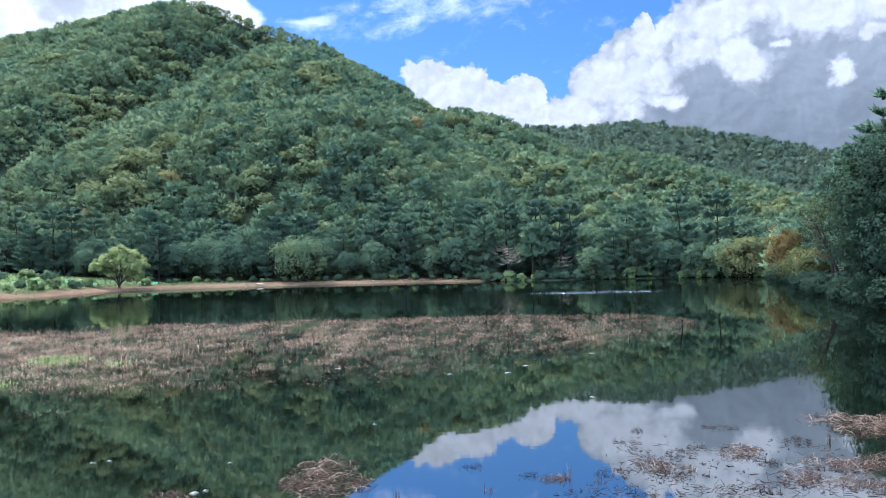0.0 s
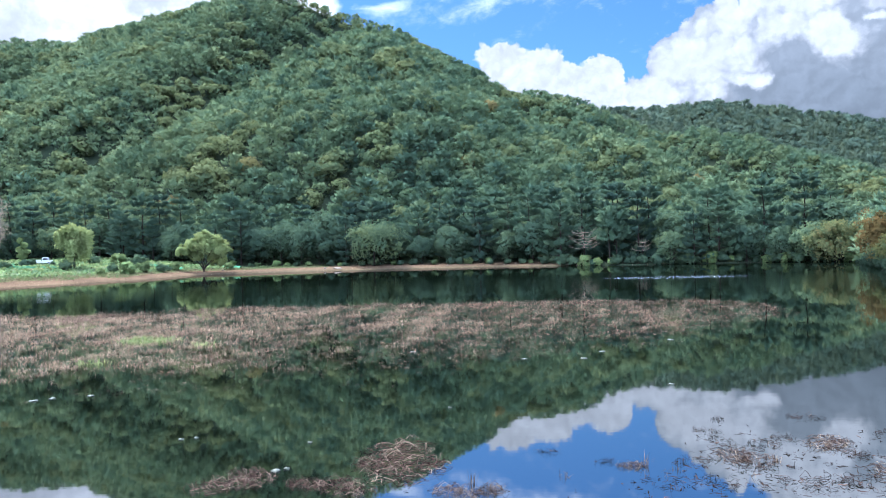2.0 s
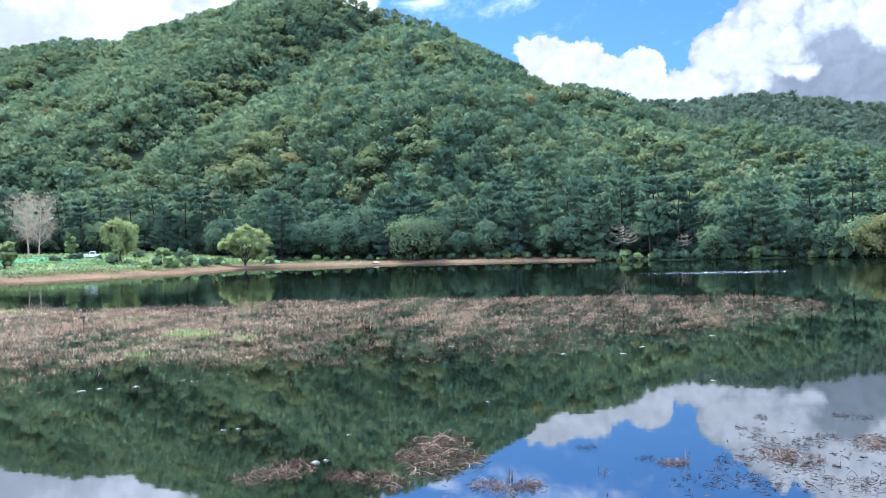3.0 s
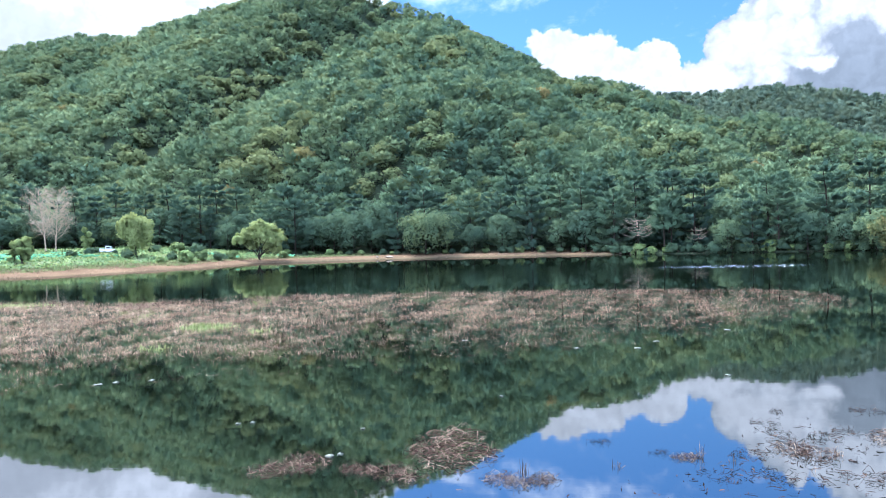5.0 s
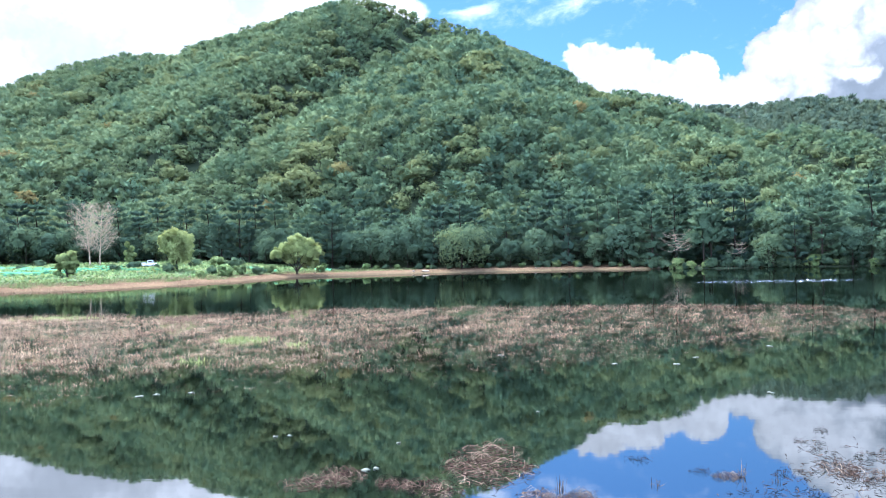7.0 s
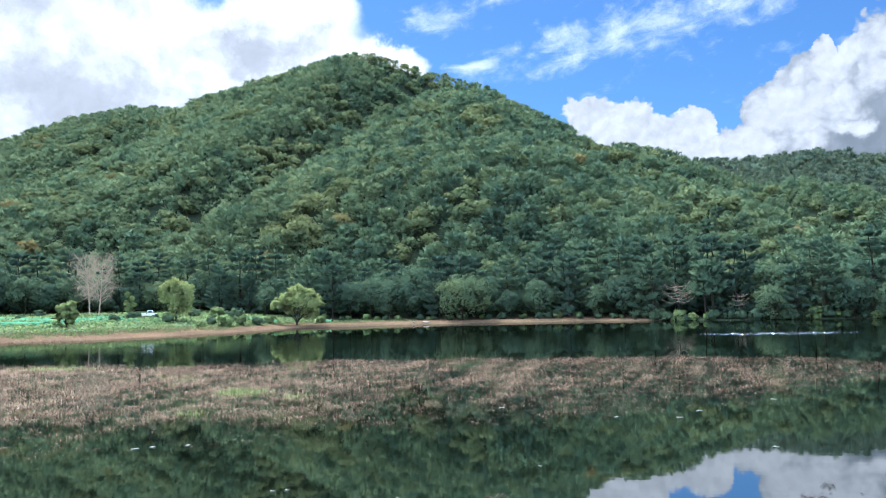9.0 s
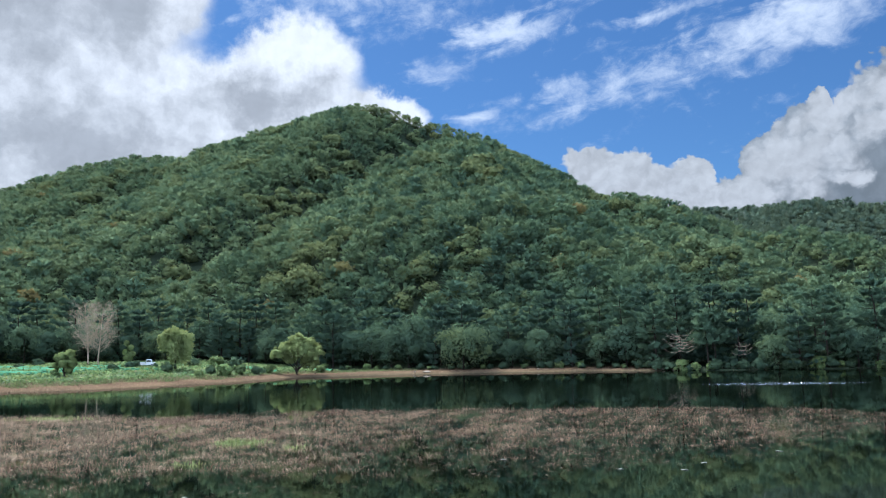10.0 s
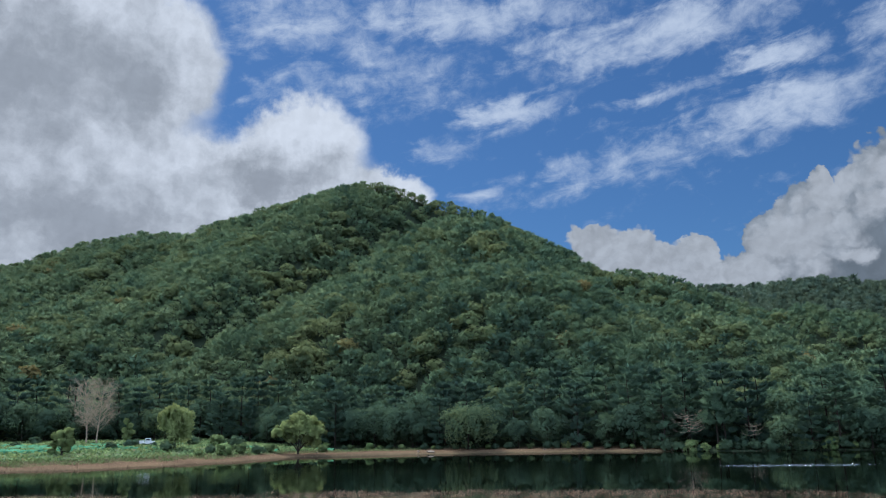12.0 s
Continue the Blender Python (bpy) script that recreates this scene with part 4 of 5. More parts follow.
PAD = surface("lily pad", (0.07, 0.08, 0.05), (0.13, 0.14, 0.095), 20.0, 0.5, 0.2, 0.005, spec=0.5)


def lily_pads():
    rng = np.random.default_rng(33)
    a = np.linspace(0.25, 2 * math.pi - 0.25, 15)
    ring = np.stack([np.cos(a), np.sin(a), 0.03 * np.sin(3 * a)], 1)
    top = np.concatenate([[[0.12, 0, 0.01]], ring])
    verts = np.concatenate([top + [0, 0, 0.05], top])
    k = np.arange(1, 15)
    tris = np.concatenate([np.stack([np.zeros(14, int), k, k + 1], 1), np.stack([np.full(14, 16), k + 17, k + 16], 1),
                           np.stack([k, k + 16, k + 17], 1), np.stack([k, k + 17, k + 1], 1)])
    me = mesh_of("lily_pad", verts, tris, [PAD])
    for az, r, wide in ((-33.6, 27.6, 0.26), (-32.5, 27.7, 0.22), (-30.2, 27.5, 0.22), (-5.3, 21.8, 0.11), (-23.5, 19.9, 0.13), (-24.5, 19.9, 0.13), (5.9, 33.1, 0.26), (10.7, 37.3, 0.3),
                        (10.7, 25.6, 0.2), (-18.1, 16.3, 0.2), (-17.3, 16.4, 0.13), (-15.6, 18.5, 0.11), (0.3, 31.0, 0.23), (-7.9, 33.7, 0.25), (4.6, 31.1, 0.27)):
        x, y = polar(az, r)
        ob = new("lily_pad", me)
        ob.matrix_basis = pose(x, y, 0.006, 0, 0, rng.uniform(0, 360)) @ Matrix.Diagonal((wide / 2, wide / 2, 0.25, 1))
        tagged(ob, "pale floating lily pad on dark water", "lily pad", "lily pads on the lake")


lily_pads()


def water_weed():
    """Bright green plants between the dry reeds."""
    rng = np.random.default_rng(34)
    xs, ys = [], []
    for az, r, long, deep, n in ((-26.3, 43.0, 1.3, 1.0, 520), (-27.3, 43.4, 0.6, 0.7, 120), (-38.5, 69.0, 3.2, 1.2, 420), (-23.0, 40.0, 0.5, 0.5, 60), (-30.0, 35.5, 0.8, 0.5, 60)):
        x, y = polar(az, r)
        xs.append(x + rng.normal(0, long * 0.5, n))
        ys.append(y + rng.normal(0, deep * 0.5, n))
    x, y = np.concatenate(xs), np.concatenate(ys)
    me = blades(rng, x, y, rng.uniform(0.15, 0.42, len(x)), rng.uniform(0.03, 0.06, len(x)), WILLOW, "water_weed", np.clip(rng.normal(0.7, 0.2, len(x)), 0, 1), 0.8)
    tagged(new("water_weed", me), "bright green water plants among the dry reeds", "water plants", kind="stuff")


water_weed()


# ---- trees with a look of their own ----
def place_tree(ob, az, r, label, turn=0.0, grow=1.0, category="tree", group=""):
    x, y = polar(az, r)
    put(ob, x, y, grow, turn, 0.15)
    return tagged(ob, label, category, group)


def willow_tree(rng, fork, tone, droop, masses, mat=None):
    """A willow whose limbs part low, each under a loose mass of hanging leaves: (x, y, height, radius)."""
    t = new("willow_tree")
    pieces, crowns, lumps = [tube([(0, 0, -0.3), (0.05, 0, fork * 0.5), (0, 0, fork)], [0.24, 0.2, 0.17], 8)], [], []
    k = np.linspace(0, 1, 6)
    for x, y, z, r in masses:
        path = np.stack([x * k ** 1.2, y * k, fork + (z - fork) * k ** 0.85], 1) + rng.normal(0, 0.08, (6, 3)) * (k * (1 - k) * 4)[:, None]
        pieces.append(tube(path, 0.12 * (1 - 0.8 * k), 5))
        f, l = round_crown(rng, r * 1.25, r * 1.9, z - r, 30, 46, 0.26, droop, 0.45, 1.0)
        crowns.append(f + np.array([x, y, 0]))
        lumps.append(l)
    v, f = join(pieces)
    part("trunk", mesh_of("trunk", v, f, [BARK], smooth=True), t)
    c, l = np.concatenate(crowns), np.concatenate(lumps)
    part("crown", crown_mesh("crown", c, l, dapple(rng, c, tone, 2.0), mat or WILLOW), t)
    return t


def lone_trees():
    rng = np.random.default_rng(51)
    t = willow_tree(rng, 1.6, 0.9, 1.2, [(-2.3, 0.3, 6.6, 1.2), (-0.6, 0, 7.1, 1.4), (1.0, -0.5, 7.0, 1.4), (2.4, -0.3, 6.1, 1.3), (0.2, -0.6, 5.2, 1.6), (1.5, 0.5, 4.4, 1.2), (-0.6, 0.6, 3.9, 1.0)])
    place_tree(t, -31.0, 172, "yellow-green weeping willow on the field edge", grow=1.12)
    t = willow_tree(rng, 0.5, 0.8, 0.12, [(0.4, 0, 6.9, 1.7), (2.5, 0.4, 5.9, 1.8), (4.0, -0.3, 4.3, 1.4), (-2.1, 0.2, 5.5, 1.7), (-4.0, -0.2, 4.5, 1.3), (0.7, -0.7, 4.9, 1.9), (2.4, 0.6, 2.9, 1.5), (-1.8, 0.8, 3.4, 1.1)])
    place_tree(t, -22.7, 177, "spreading light green willow at the water's edge", grow=1.12)
    t = willow_tree(rng, 0.4, 0.65, 0.1, [(-0.9, 0, 3.6, 0.9), (0.8, 0.2, 3.9, 0.9), (1.6, 0, 2.4, 0.8), (-1.5, 0.2, 2.2, 0.7), (0.1, -0.3, 2.6, 0.9), (0.5, 0.2, 1.3, 0.7)])
    t.name = "young_tree"
    place_tree(t, -37.9, 157, "small bushy green tree in the field")
    t = willow_tree(rng, 1.5, 0.5, 0.3, [(-0.6, 0, 5.6, 0.5), (0.4, 0, 4.6, 0.6), (-0.9, 0.2, 3.6, 0.6), (0.7, 0, 3.1, 0.7), (-0.1, 0, 2.4, 0.8)])
    t.name = "young_tree"
    place_tree(t, -34.0, 190, "thin crooked tree with hanging leaves beside the truck")
    for az, lean in ((-36.5, (-1.6, 0.4)), (-35.9, (0.9, 0.2))):
        bare = new("bare_tree")
        v, f = limbs(rng, 14.0, 0.16, 36, 4.8, 0.95, lean, 0.22, 12, 5)
        part("trunk", mesh_of("trunk", v, f, [PALE_BARK], smooth=True), bare)
        place_tree(bare, az, 200, "leafless pale tree with fine pinkish twigs", group="bare trees by the field")
    for az, r, high, wide, levels in ((4.8, 170.2, 8.2, 3.6, 6), (8.9, 169.2, 5.4, 2.4, 3)):
        snag = new("dead_pine")
        k = np.linspace(0, 1, 6)
        pieces = [tube(np.stack([0.15 * k, 0 * k, high * k], 1), 0.085 * (1 - 0.6 * k), 7)]
        for i in range(levels):
            z = high * (0.5 + 0.46 * i / levels)
            for turn in (0, 1, 2, 3):
                a = turn * 1.57 + rng.normal(0, 0.3)
                long = wide * rng.uniform(0.55, 1.0)
                path = np.stack([math.cos(a) * long * k, math.sin(a) * long * k, z + (-0.14 * np.sin(k * 3.1) + 0.30 * k ** 2 + rng.normal(0, 0.06) * k) * long], 1) + rng.normal(0, 0.05, (6, 3)) * k[:, None]
                pieces.append(tube(path, 0.045 * (1 - 0.7 * k), 5))
                for f in (0.5, 0.7, 0.85):
                    p = np.array([np.interp(f, k, path[:, c]) for c in range(3)])
                    way = np.array([math.cos(a + rng.normal(0, 0.7)), math.sin(a + rng.normal(0, 0.7)), 0.25]) * long * 0.25
                    pieces.append(tube(p + way * np.linspace(0, 1, 4)[:, None], np.linspace(0.03, 0.012, 4), 4))
        v, f = pieces.pop(0)
        part("trunk", mesh_of("trunk", v, f, [BARK], smooth=True), snag)
        v, f = join(pieces)
        part("branches", mesh_of("branches", v, f, [PALE_BARK], smooth=True), snag, "bleached grey bare branches")
        place_tree(snag, az, r, "dead grey pine with bare level branches on the shore", group="dead pines on the shore")
    for az, r, h in ((6.6, 169.8, 11.5), (7.1, 171.0, 12.0)):
        t = pine_tree(rng, h, 3.8, 0.5, 7, 5, 0.3, 0.45)
        place_tree(t, az, r, "slender pine with a bare lower trunk on the shore", group="slender pines on the shore")
    t = broad_tree(rng, 10.4, 6.8, 0.5, LEAF, 80, 60, 0.36, None, 0.0, 0.02)
    place_tree(t, -10.6, 183, "rounded yellow-green tree at the forest edge")
    t = willow_tree(rng, 0.6, 0.78, 0.3, [(-3.6, 0, 4.6, 2.0), (-1.2, 0.3, 6.6, 2.2), (1.2, 0, 6.4, 2.2), (3.2, -0.3, 4.8, 1.9), (4.8, -0.5, 2.8, 1.5), (-2.2, -1.0, 3.0, 2.0), (1.0, -1.2, 3.4, 2.2), (5.6, -0.8, 1.2, 1.0)], LEAF)
    t.name = "water_willow"
    place_tree(t, 21.3, 166.6, "rounded golden-green willow leaning over the water")
    t = broad_tree(rng, 8.0, 4.4, 0.45, LEAF, 60, 50, 0.36, None, 0.0, 0.0)
    place_tree(t, 19.9, 168.6, "yellow-green tree on the shore of the inlet")


def bank_trees():
    """The tall trees on the nearer bank that closes the lake."""
    rng = np.random.default_rng(61)
    group = "tall trees on the near bank"
    t = broad_tree(rng, 9.2, 3.4, 0.45, GOLD, 60, 80, 0.24, None, 0.0, 0.05)
    place_tree(t, 24.0, 137, "orange-brown autumn tree on the bank", group=group)
    for az, r, h, w in ((24.8, 120, 5.0, 3.0), (25.4, 108, 4.6, 2.6)):
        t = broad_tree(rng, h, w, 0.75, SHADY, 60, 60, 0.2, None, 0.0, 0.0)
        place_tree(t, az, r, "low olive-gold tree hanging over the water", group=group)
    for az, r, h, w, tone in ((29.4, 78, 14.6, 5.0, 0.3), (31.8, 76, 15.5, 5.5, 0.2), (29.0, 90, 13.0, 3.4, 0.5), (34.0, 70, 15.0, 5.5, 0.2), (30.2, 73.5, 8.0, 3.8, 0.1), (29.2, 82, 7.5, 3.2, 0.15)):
        # tone lowered further: the bank's shade is put into the leaf colour
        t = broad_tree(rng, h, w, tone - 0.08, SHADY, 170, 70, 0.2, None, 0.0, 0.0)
        place_tree(t, az, r, "tall dense dark green broadleaf tree over the water, shade in its colour", group=group)
    for az, r, h, w in ((30.6, 84, 19.5, 4.4), (29.2, 96, 17.5, 4.0), (27.6, 108, 16.5, 3.8), (32.4, 92, 19.0, 4.6), (26.6, 122, 14.5, 3.8), (25.8, 136, 12.5, 3.6), (28.4, 120, 18.0, 4.2), (30.2, 112, 19.0, 4.4)):
        t = pine_tree(rng, h, w, 0.35, 12, 8, 0.2, 0.1, 8)
        place_tree(t, az, r, "tall dark pine above the bank", group=group)
    for az, r, h, lean in ((26.8, 102, 9.0, (-2.6, -1.0)), (27.2, 97, 8.0, (-4.2, -1.5))):
        t = new("leaning_tree")
        v, f = limbs(rng, h, 0.2, 10, 3.8, 0.55, lean, 0.25, 8, 1)
        part("trunk", mesh_of("trunk", v, f, [BARK], smooth=True), t)
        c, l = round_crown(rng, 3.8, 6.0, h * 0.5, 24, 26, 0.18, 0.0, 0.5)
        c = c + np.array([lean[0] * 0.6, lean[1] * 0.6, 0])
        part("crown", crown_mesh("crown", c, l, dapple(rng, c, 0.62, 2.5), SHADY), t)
        place_tree(t, az, r, "dark trunk leaning out over the water", group=group)


lone_trees()
bank_trees()


# ---- the field and the shore ----
def shrubs():
    rng = np.random.default_rng(71)
    kinds = []
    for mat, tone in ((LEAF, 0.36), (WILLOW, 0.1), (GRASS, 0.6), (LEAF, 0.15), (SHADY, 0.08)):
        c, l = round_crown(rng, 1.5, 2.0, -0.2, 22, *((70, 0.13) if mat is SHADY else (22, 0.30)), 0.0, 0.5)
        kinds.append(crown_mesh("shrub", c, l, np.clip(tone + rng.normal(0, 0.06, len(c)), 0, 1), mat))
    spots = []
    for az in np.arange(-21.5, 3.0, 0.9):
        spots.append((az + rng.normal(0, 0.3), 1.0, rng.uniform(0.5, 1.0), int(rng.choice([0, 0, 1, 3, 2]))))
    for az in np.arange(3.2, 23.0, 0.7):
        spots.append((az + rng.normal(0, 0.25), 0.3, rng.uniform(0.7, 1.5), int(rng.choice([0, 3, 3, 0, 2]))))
    # darkest leaves at the waterline, with the shade under the trees in their colour
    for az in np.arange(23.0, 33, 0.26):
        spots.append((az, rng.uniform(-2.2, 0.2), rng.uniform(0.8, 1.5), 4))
    for az, back, size, kind in spots:
        r = float(SHORE(az) + EDGE(az) * 0.75 + back)
        ob = new("shrub", kinds[kind])
        place_tree(ob, az, r, "low green shrub at the foot of the wood" if kind != 2 else "low yellow-green shrub at the foot of the wood", rng.uniform(0, 360), size, "shrub", "shrubs along the shore")
    for az, r, size, kind in ((-27.6, 163, 1.4, 2), (-28.6, 166, 1.0, 0), (-26.6, 168, 1.2, 1), (-29.4, 160, 0.8, 2), (-25.4, 172, 1.1, 0), (-24.6, 178, 1.0, 1), (-31.5, 168, 1.1, 0), (-33.9, 184, 0.9, 3), (-33.6, 189, 0.9, 0), (-32.3, 187, 0.6, 3), (-32.9, 186, 0.45, 0),
                              (-38.4, 158, 0.7, 2), (-35.0, 176, 0.8, 0), (-27.0, 178, 1.5, 0), (-28.2, 185, 1.4, 1), (-29.8, 190, 1.3, 0), (-21.0, 182, 0.9, 1), (-40.6, 192, 0.7, 0), (-39.5, 202, 1.0, 3)):
        ob = new("shrub", kinds[kind])
        place_tree(ob, az, r, "rounded shrub in the rough grass of the field", rng.uniform(0, 360), size, "shrub", "shrubs in the field")


def crops():
    """Leafy rows in the field, rough grass between, and dry grass along the water."""
    rng = np.random.default_rng(72)
    n = 80000
    az, r = rng.uniform(-47, -21, n), rng.uniform(135, 235, n)
    x, y = r * np.sin(np.radians(az)), r * np.cos(np.radians(az))
    z, mud, tilled, s = land(x, y)
    rows = np.sin((r + wave(x, y, 40, 73) * 3) * 1.15) + wave(x, y, 9, 74) * 0.8
    ok = (s > 12) & (s < EDGE(az) + 4) & (rng.random(n) < np.clip(0.35 + rows * 0.4, 0.08, 1))
    x, y, z, rows = x[ok], y[ok], z[ok], rows[ok]
    tone = np.clip(0.45 + 0.22 * wave(x, y, 12, 75) + rng.normal(0, 0.12, len(x)), 0, 0.92)
    at = np.stack([x, y, z + rng.uniform(0.02, 0.4, len(x))], 1)
    up = unit(rng.normal(0, 0.5, (len(x), 3)) + np.array([0, -0.2, 1]))
    f = leaf_faces(rng, at, up, 0.34)
    me = crown_mesh("field_crops", f, up, tone, GRASS)
    tagged(new("field_crops", me), "rows of leafy green crops and rough grass", "crops", kind="stuff")
    n = 42000
    az, back = rng.uniform(-47, 22.5, n), rng.uniform(-1.5, 24, n)
    r = SHORE(az) + back
    x, y = r * np.sin(np.radians(az)), r * np.cos(np.radians(az))
    z, mud, tilled, s = land(x, y)
    ok = (s > -0.6) & (s < np.minimum(15, EDGE(az) + 3)) & (rng.random(n) < 0.5 + 0.5 * wave(x, y, 6, 76))
    x, y, z, az = x[ok], y[ok], z[ok], az[ok]
    tone = np.clip(rng.normal(0.33, 0.15, len(x)) + wave(x, y, 15, 77) * 0.12, 0, 1)
    me = blades(rng, x, y, rng.uniform(0.12, 0.42, len(x)), rng.uniform(0.04, 0.08, len(x)), STRAW, "shore_grass", tone + 0.2, 1.1, z - 0.05)
    tagged(new("shore_grass", me), "dry reddish-brown grass along the muddy shore", "grass", kind="stuff")


def meadow_grass():
    """Fresh grass between the mud and the field, with dry tufts in it."""
    rng = np.random.default_rng(78)
    n = 60000
    az, back = rng.uniform(-47, -14, n), rng.uniform(2, 22, n)
    r = SHORE(az) + back
    x, y = r * np.sin(np.radians(az)), r * np.cos(np.radians(az))
    z, mud, tilled, s = land(x, y)
    edge = 6.5 + wave(x, y, 14, 79) * 2.0
    ok = (s > edge) & (s < 17) & (s < EDGE(az) + 2) & (rng.random(n) < 0.55 + 0.4 * wave(x, y, 5, 80))
    x, y, z = x[ok], y[ok], z[ok]
    tone = np.clip(rng.normal(0.62, 0.14, len(x)) + 0.25 * np.clip(wave(x, y, 11, 81), -1, 1), 0, 1)
    high = rng.uniform(0.12, 0.5, len(x)) * (1 + 0.8 * np.clip(wave(x, y, 7, 82), 0, 1))
    me = blades(rng, x, y, high, rng.uniform(0.04, 0.09, len(x)), GRASS, "meadow_grass", tone, 0.8, z - 0.05)
    tagged(new("meadow_grass", me), "yellow-green rough grass beside the muddy shore", "grass", kind="stuff")


NET = surface("green netting", (0.035, 0.115, 0.055), (0.06, 0.165, 0.08), 3.0, 0.95, 0.4, spec=0.05)


def crop_nets():
    rng = np.random.default_rng(73)
    for az, r, long, wide, turn in ((-40.8, 170, 14, 4.0, 52), (-39.2, 180, 13, 3.6, 50), (-40.5, 192, 16, 3.2, 50), (-36.9, 178, 9, 2.4, 53), (-35.4, 188, 8, 2.0, 55), (-25.2, 184, 8, 2.2, 65), (-20.9, 188, 5, 1.6, 68),
                                    (-40.2, 165, 17, 0.9, 12), (-37.6, 171, 13, 0.9, 15), (-35.4, 176, 11, 0.8, 19), (-33.0, 172, 8, 0.7, 24)):
        x, y = polar(az, r)
        n, m = 22, 6
        u, v = np.meshgrid(np.linspace(-0.5, 0.5, n), np.linspace(-0.5, 0.5, m), indexing="ij")
        c, s = math.cos(radians(-turn + 90 + az)), math.sin(radians(-turn + 90 + az))
        wx, wy = x + u * long * c - v * wide * s, y + u * long * s + v * wide * c
        z = land(wx, wy)[0] + 0.45 * np.cos(v * math.pi) ** 0.5 * (1 + 0.25 * np.sin(u * 30)) + rng.normal(0, 0.03, u.shape) + 0.02
        i = (np.arange(n - 1)[:, None] * m + np.arange(m - 1)[None]).ravel()
        t = np.concatenate([np.stack([i, i + m, i + m + 1], 1), np.stack([i, i + m + 1, i + 1], 1)])
        p = np.stack([wx, wy, z], -1).reshape(-1, 3)
        k = len(p)
        mid = np.array([x, y, float(land([x], [y])[0][0])])
        ob = new("crop_net", mesh_of("crop_net", np.concatenate([p, p - [0, 0, 0.03]]) - mid, np.concatenate([t, t[:, ::-1] + k]), [NET], smooth=True))
        ob.location = mid
        tagged(ob, "teal-green netting draped over a crop row", "crop net", "nets over the crops")


shrubs()
crops()
meadow_grass()
crop_nets()

PAINT = surface("white car paint", (0.58, 0.59, 0.60), (0.72, 0.73, 0.74), 2.0, 0.3, 0.03, 0.002, spec=0.6)
GLASS = surface("dark glass", (0.015, 0.02, 0.025), (0.03, 0.035, 0.04), 2.0, 0.3, 0.0, 0.001, spec=0.3)
TYRE = surface("rubber", (0.015, 0.015, 0.015), (0.03, 0.03, 0.03), 12.0, 0.85, 0.3)
STEEL = surface("wheel rim", (0.35, 0.35, 0.36), (0.5, 0.5, 0.5), 8.0, 0.4, 0.1, 0.002, 0.8)


def solid(name, blocks, mat, parent, label="", bevel=0.05):
    """One mesh of bevelled blocks: (centre, size, taper of the top)."""
    bm = bmesh.new()
    for centre, size, taper in blocks:
        made = bmesh.ops.create_cube(bm, size=1.0)["verts"]
        for v in made:
            k = 1 - taper if v.co.z > 0 else 1
            v.co = Vector((v.co.x * size[0] * k, v.co.y * size[1] * (1 - (1 - k) * 0.6), v.co.z * size[2])) + Vector(centre)
    bmesh.ops.bevel(bm, geom=list(bm.edges), offset=bevel, segments=2, affect="EDGES", clamp_overlap=True)
    me = bpy.data.meshes.new(name)
    bm.to_mesh(me)
    bm.free()
    me.materials.append(mat)
    return part(name, me, parent, label)


def wheel(parent, x, y):
    bm = bmesh.new()
    turn = Matrix.Translation((x, y, 0.33)) @ Matrix.Rotation(radians(90), 4, "X")
    bmesh.ops.create_cone(bm, cap_ends=True, segments=20, radius1=0.33, radius2=0.33, depth=0.2, matrix=turn)
    bmesh.ops.bevel(bm, geom=list(bm.edges), offset=0.03, segments=2, affect="EDGES")
    me = bpy.data.meshes.new("wheel")
    bm.to_mesh(me)
    bm.free()
    me.materials.append(TYRE)
    tyre = part("wheel", me, parent)
    bm = bmesh.new()
    bmesh.ops.create_cone(bm, cap_ends=True, segments=16, radius1=0.19, radius2=0.16, depth=0.22, matrix=turn)
    me = bpy.data.meshes.new("rim")
    bm.to_mesh(me)
    bm.free()
    me.materials.append(STEEL)
    part("rim", me, tyre, "grey steel rim")


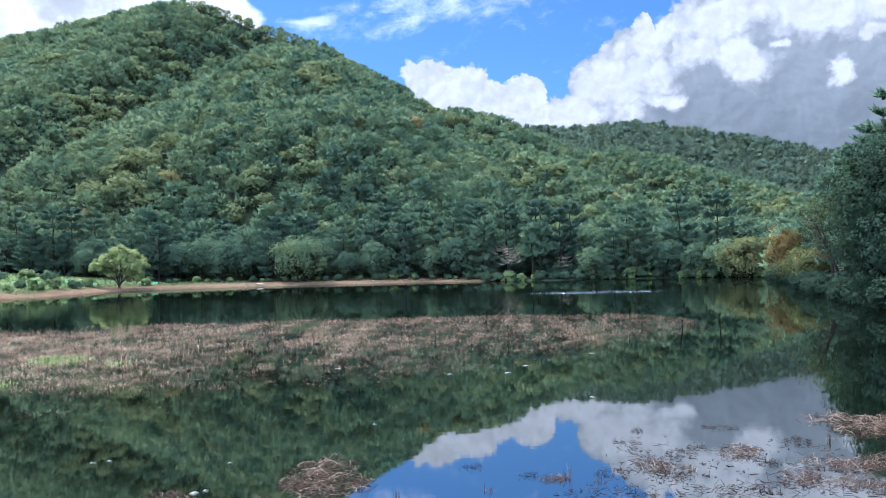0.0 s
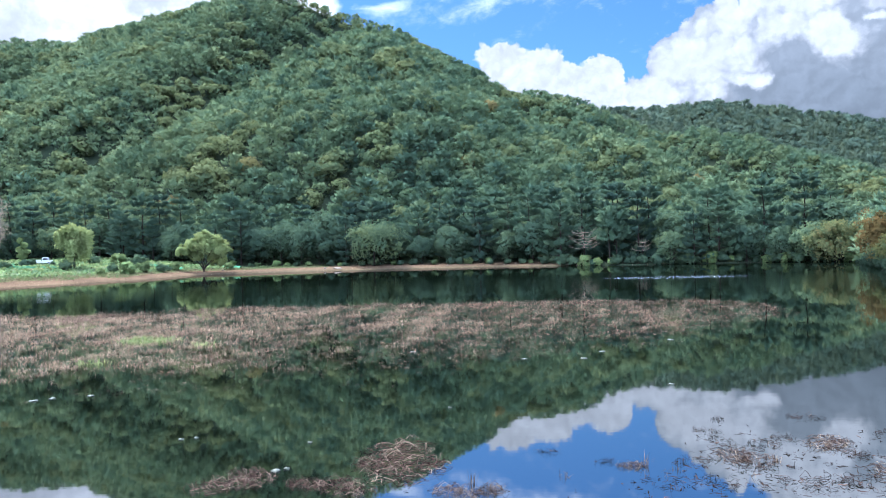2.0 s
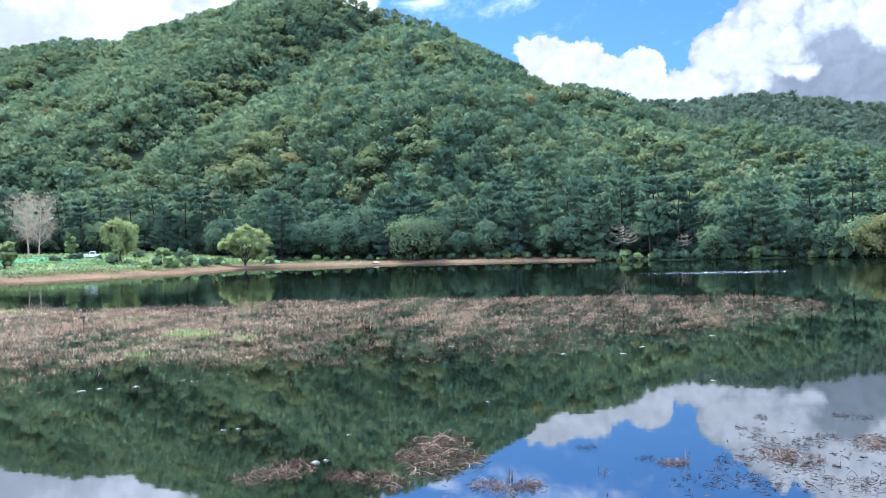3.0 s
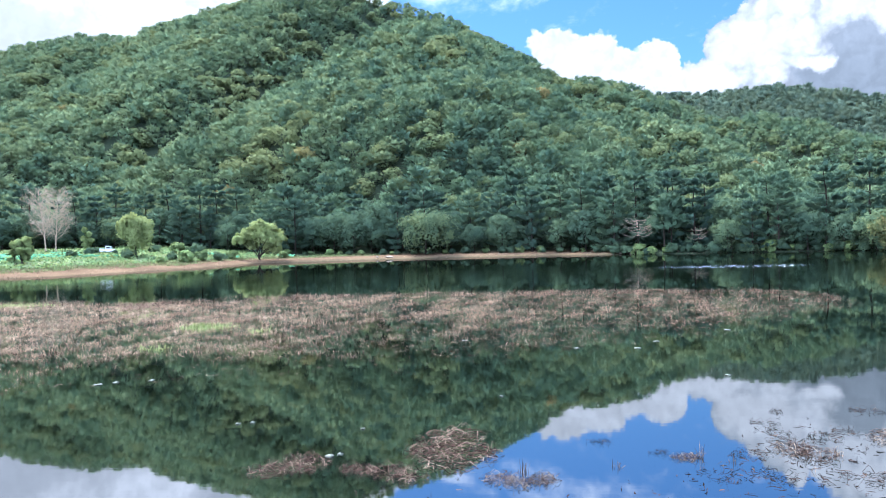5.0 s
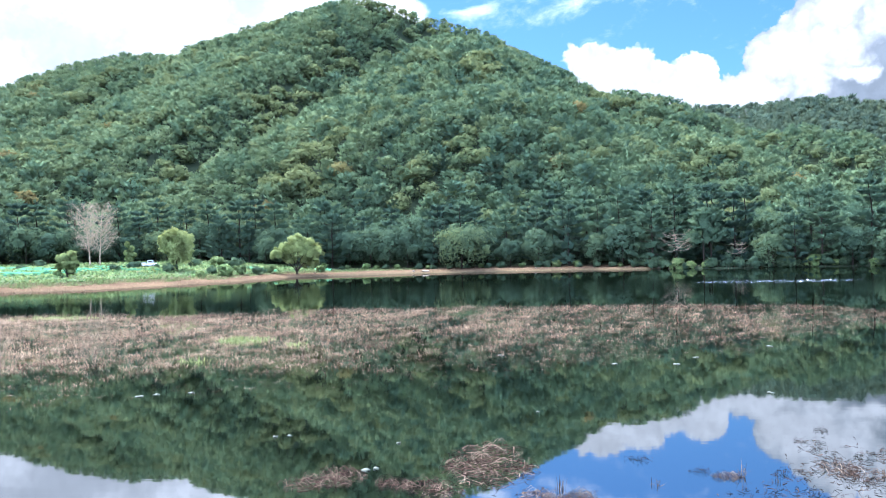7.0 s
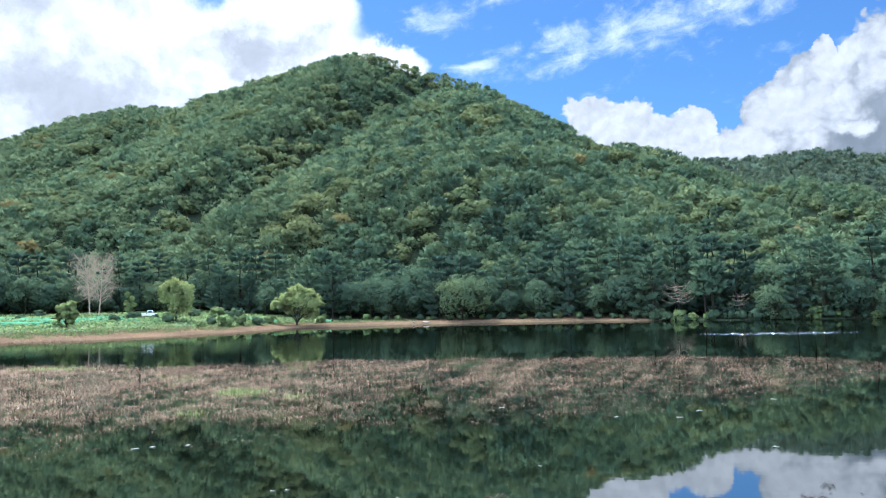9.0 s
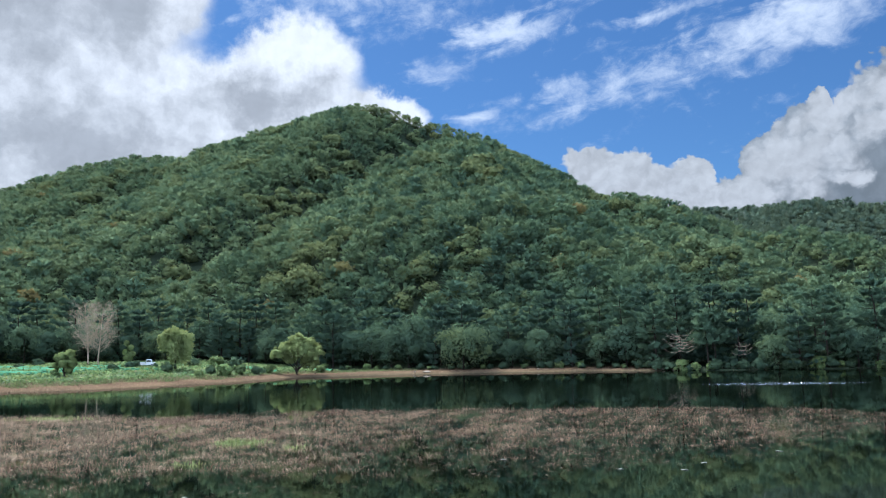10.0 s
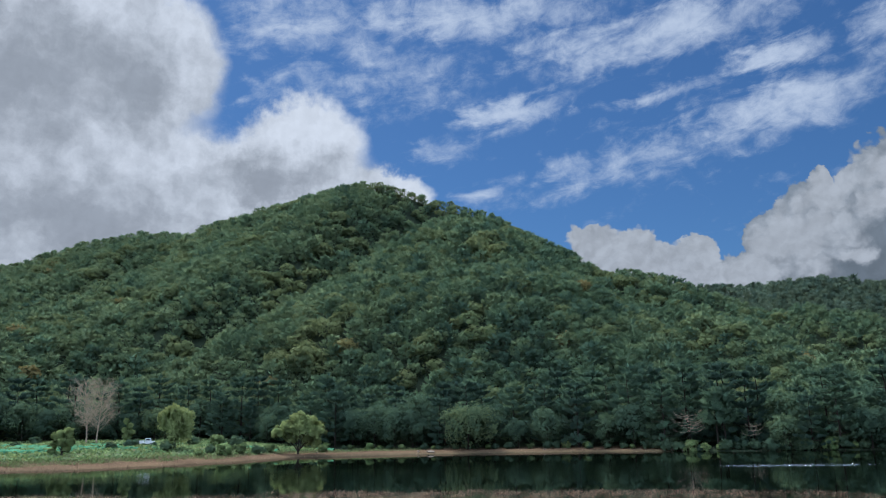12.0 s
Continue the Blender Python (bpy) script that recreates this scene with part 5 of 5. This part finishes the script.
def pickup_truck():
    truck = new("pickup_truck")
    solid("body", [((0, 0, 0.62), (4.7, 1.65, 0.42), 0.02), ((1.85, 0, 0.86), (0.95, 1.6, 0.30), 0.12)], PAINT, truck)
    solid("cab", [((0.75, 0, 1.30), (1.55, 1.6, 0.95), 0.18)], PAINT, truck, bevel=0.09)
    solid("cargo_bed", [((-1.3, 0.78, 1.0), (2.0, 0.06, 0.4), 0), ((-1.3, -0.78, 1.0), (2.0, 0.06, 0.4), 0), ((-2.28, 0, 1.0), (0.06, 1.6, 0.4), 0)], PAINT, truck, bevel=0.015)
    for y in (-0.79, 0.79):
        solid("side_window", [((0.75, y, 1.40), (1.15, 0.06, 0.42), 0.14)], GLASS, truck, "dark side window", 0.02)
    solid("windscreen", [((1.49, 0, 1.40), (0.10, 1.35, 0.48), 0.1)], GLASS, truck, "dark windscreen", 0.02)
    for x in (-1.5, 1.5):
        for y in (-0.76, 0.76):
            wheel(truck, x, y)
    x, y = polar(-32.9, 193)
    z = float(land([x], [y])[0][0])
    truck.matrix_basis = pose(x, y, z, 0, 0, 28) @ Matrix.Scale(0.92, 4)
    tagged(truck, "white pickup truck parked beside the field under the trees", "truck")


pickup_truck()

STONE = surface("pale stone", (0.11, 0.085, 0.06), (0.19, 0.15, 0.105), 3.0, 0.9, 0.5, 0.05)


def shore_stones():
    rng = np.random.default_rng(81)
    for i, (az, r, wide, high) in enumerate(((-13.3, 178.5, 2.0, 0.35), (-14.2, 179, 0.7, 0.3), (-21.4, 178.5, 0.5, 0.3), (-5.2, 177.5, 0.5, 0.25), (3.6, 170.5, 0.9, 0.4), (4.3, 170, 0.7, 0.3))):
        bm = bmesh.new()
        bmesh.ops.create_icosphere(bm, subdivisions=3, radius=0.5)
        for v in bm.verts:
            v.co *= 1 + 0.35 * noise.noise(v.co * 2.3 + Vector((i * 7.0, 0, 0)))
            v.co = Vector((v.co.x * wide, v.co.y * wide * 0.7, max(v.co.z, -0.3) * high * 1.6))
        me = bpy.data.meshes.new("boulder")
        bm.to_mesh(me)
        bm.free()
        me.materials.append(STONE)
        ob = new("boulder", me)
        x, y = polar(az, r)
        ob.matrix_basis = pose(x, y, float(land([x], [y])[0][0]) + high * 0.25, 0, 0, rng.uniform(-20, 20))
        tagged(ob, "pale boulder lying on the muddy shore", "boulder", "boulders on the shore")


shore_stones()
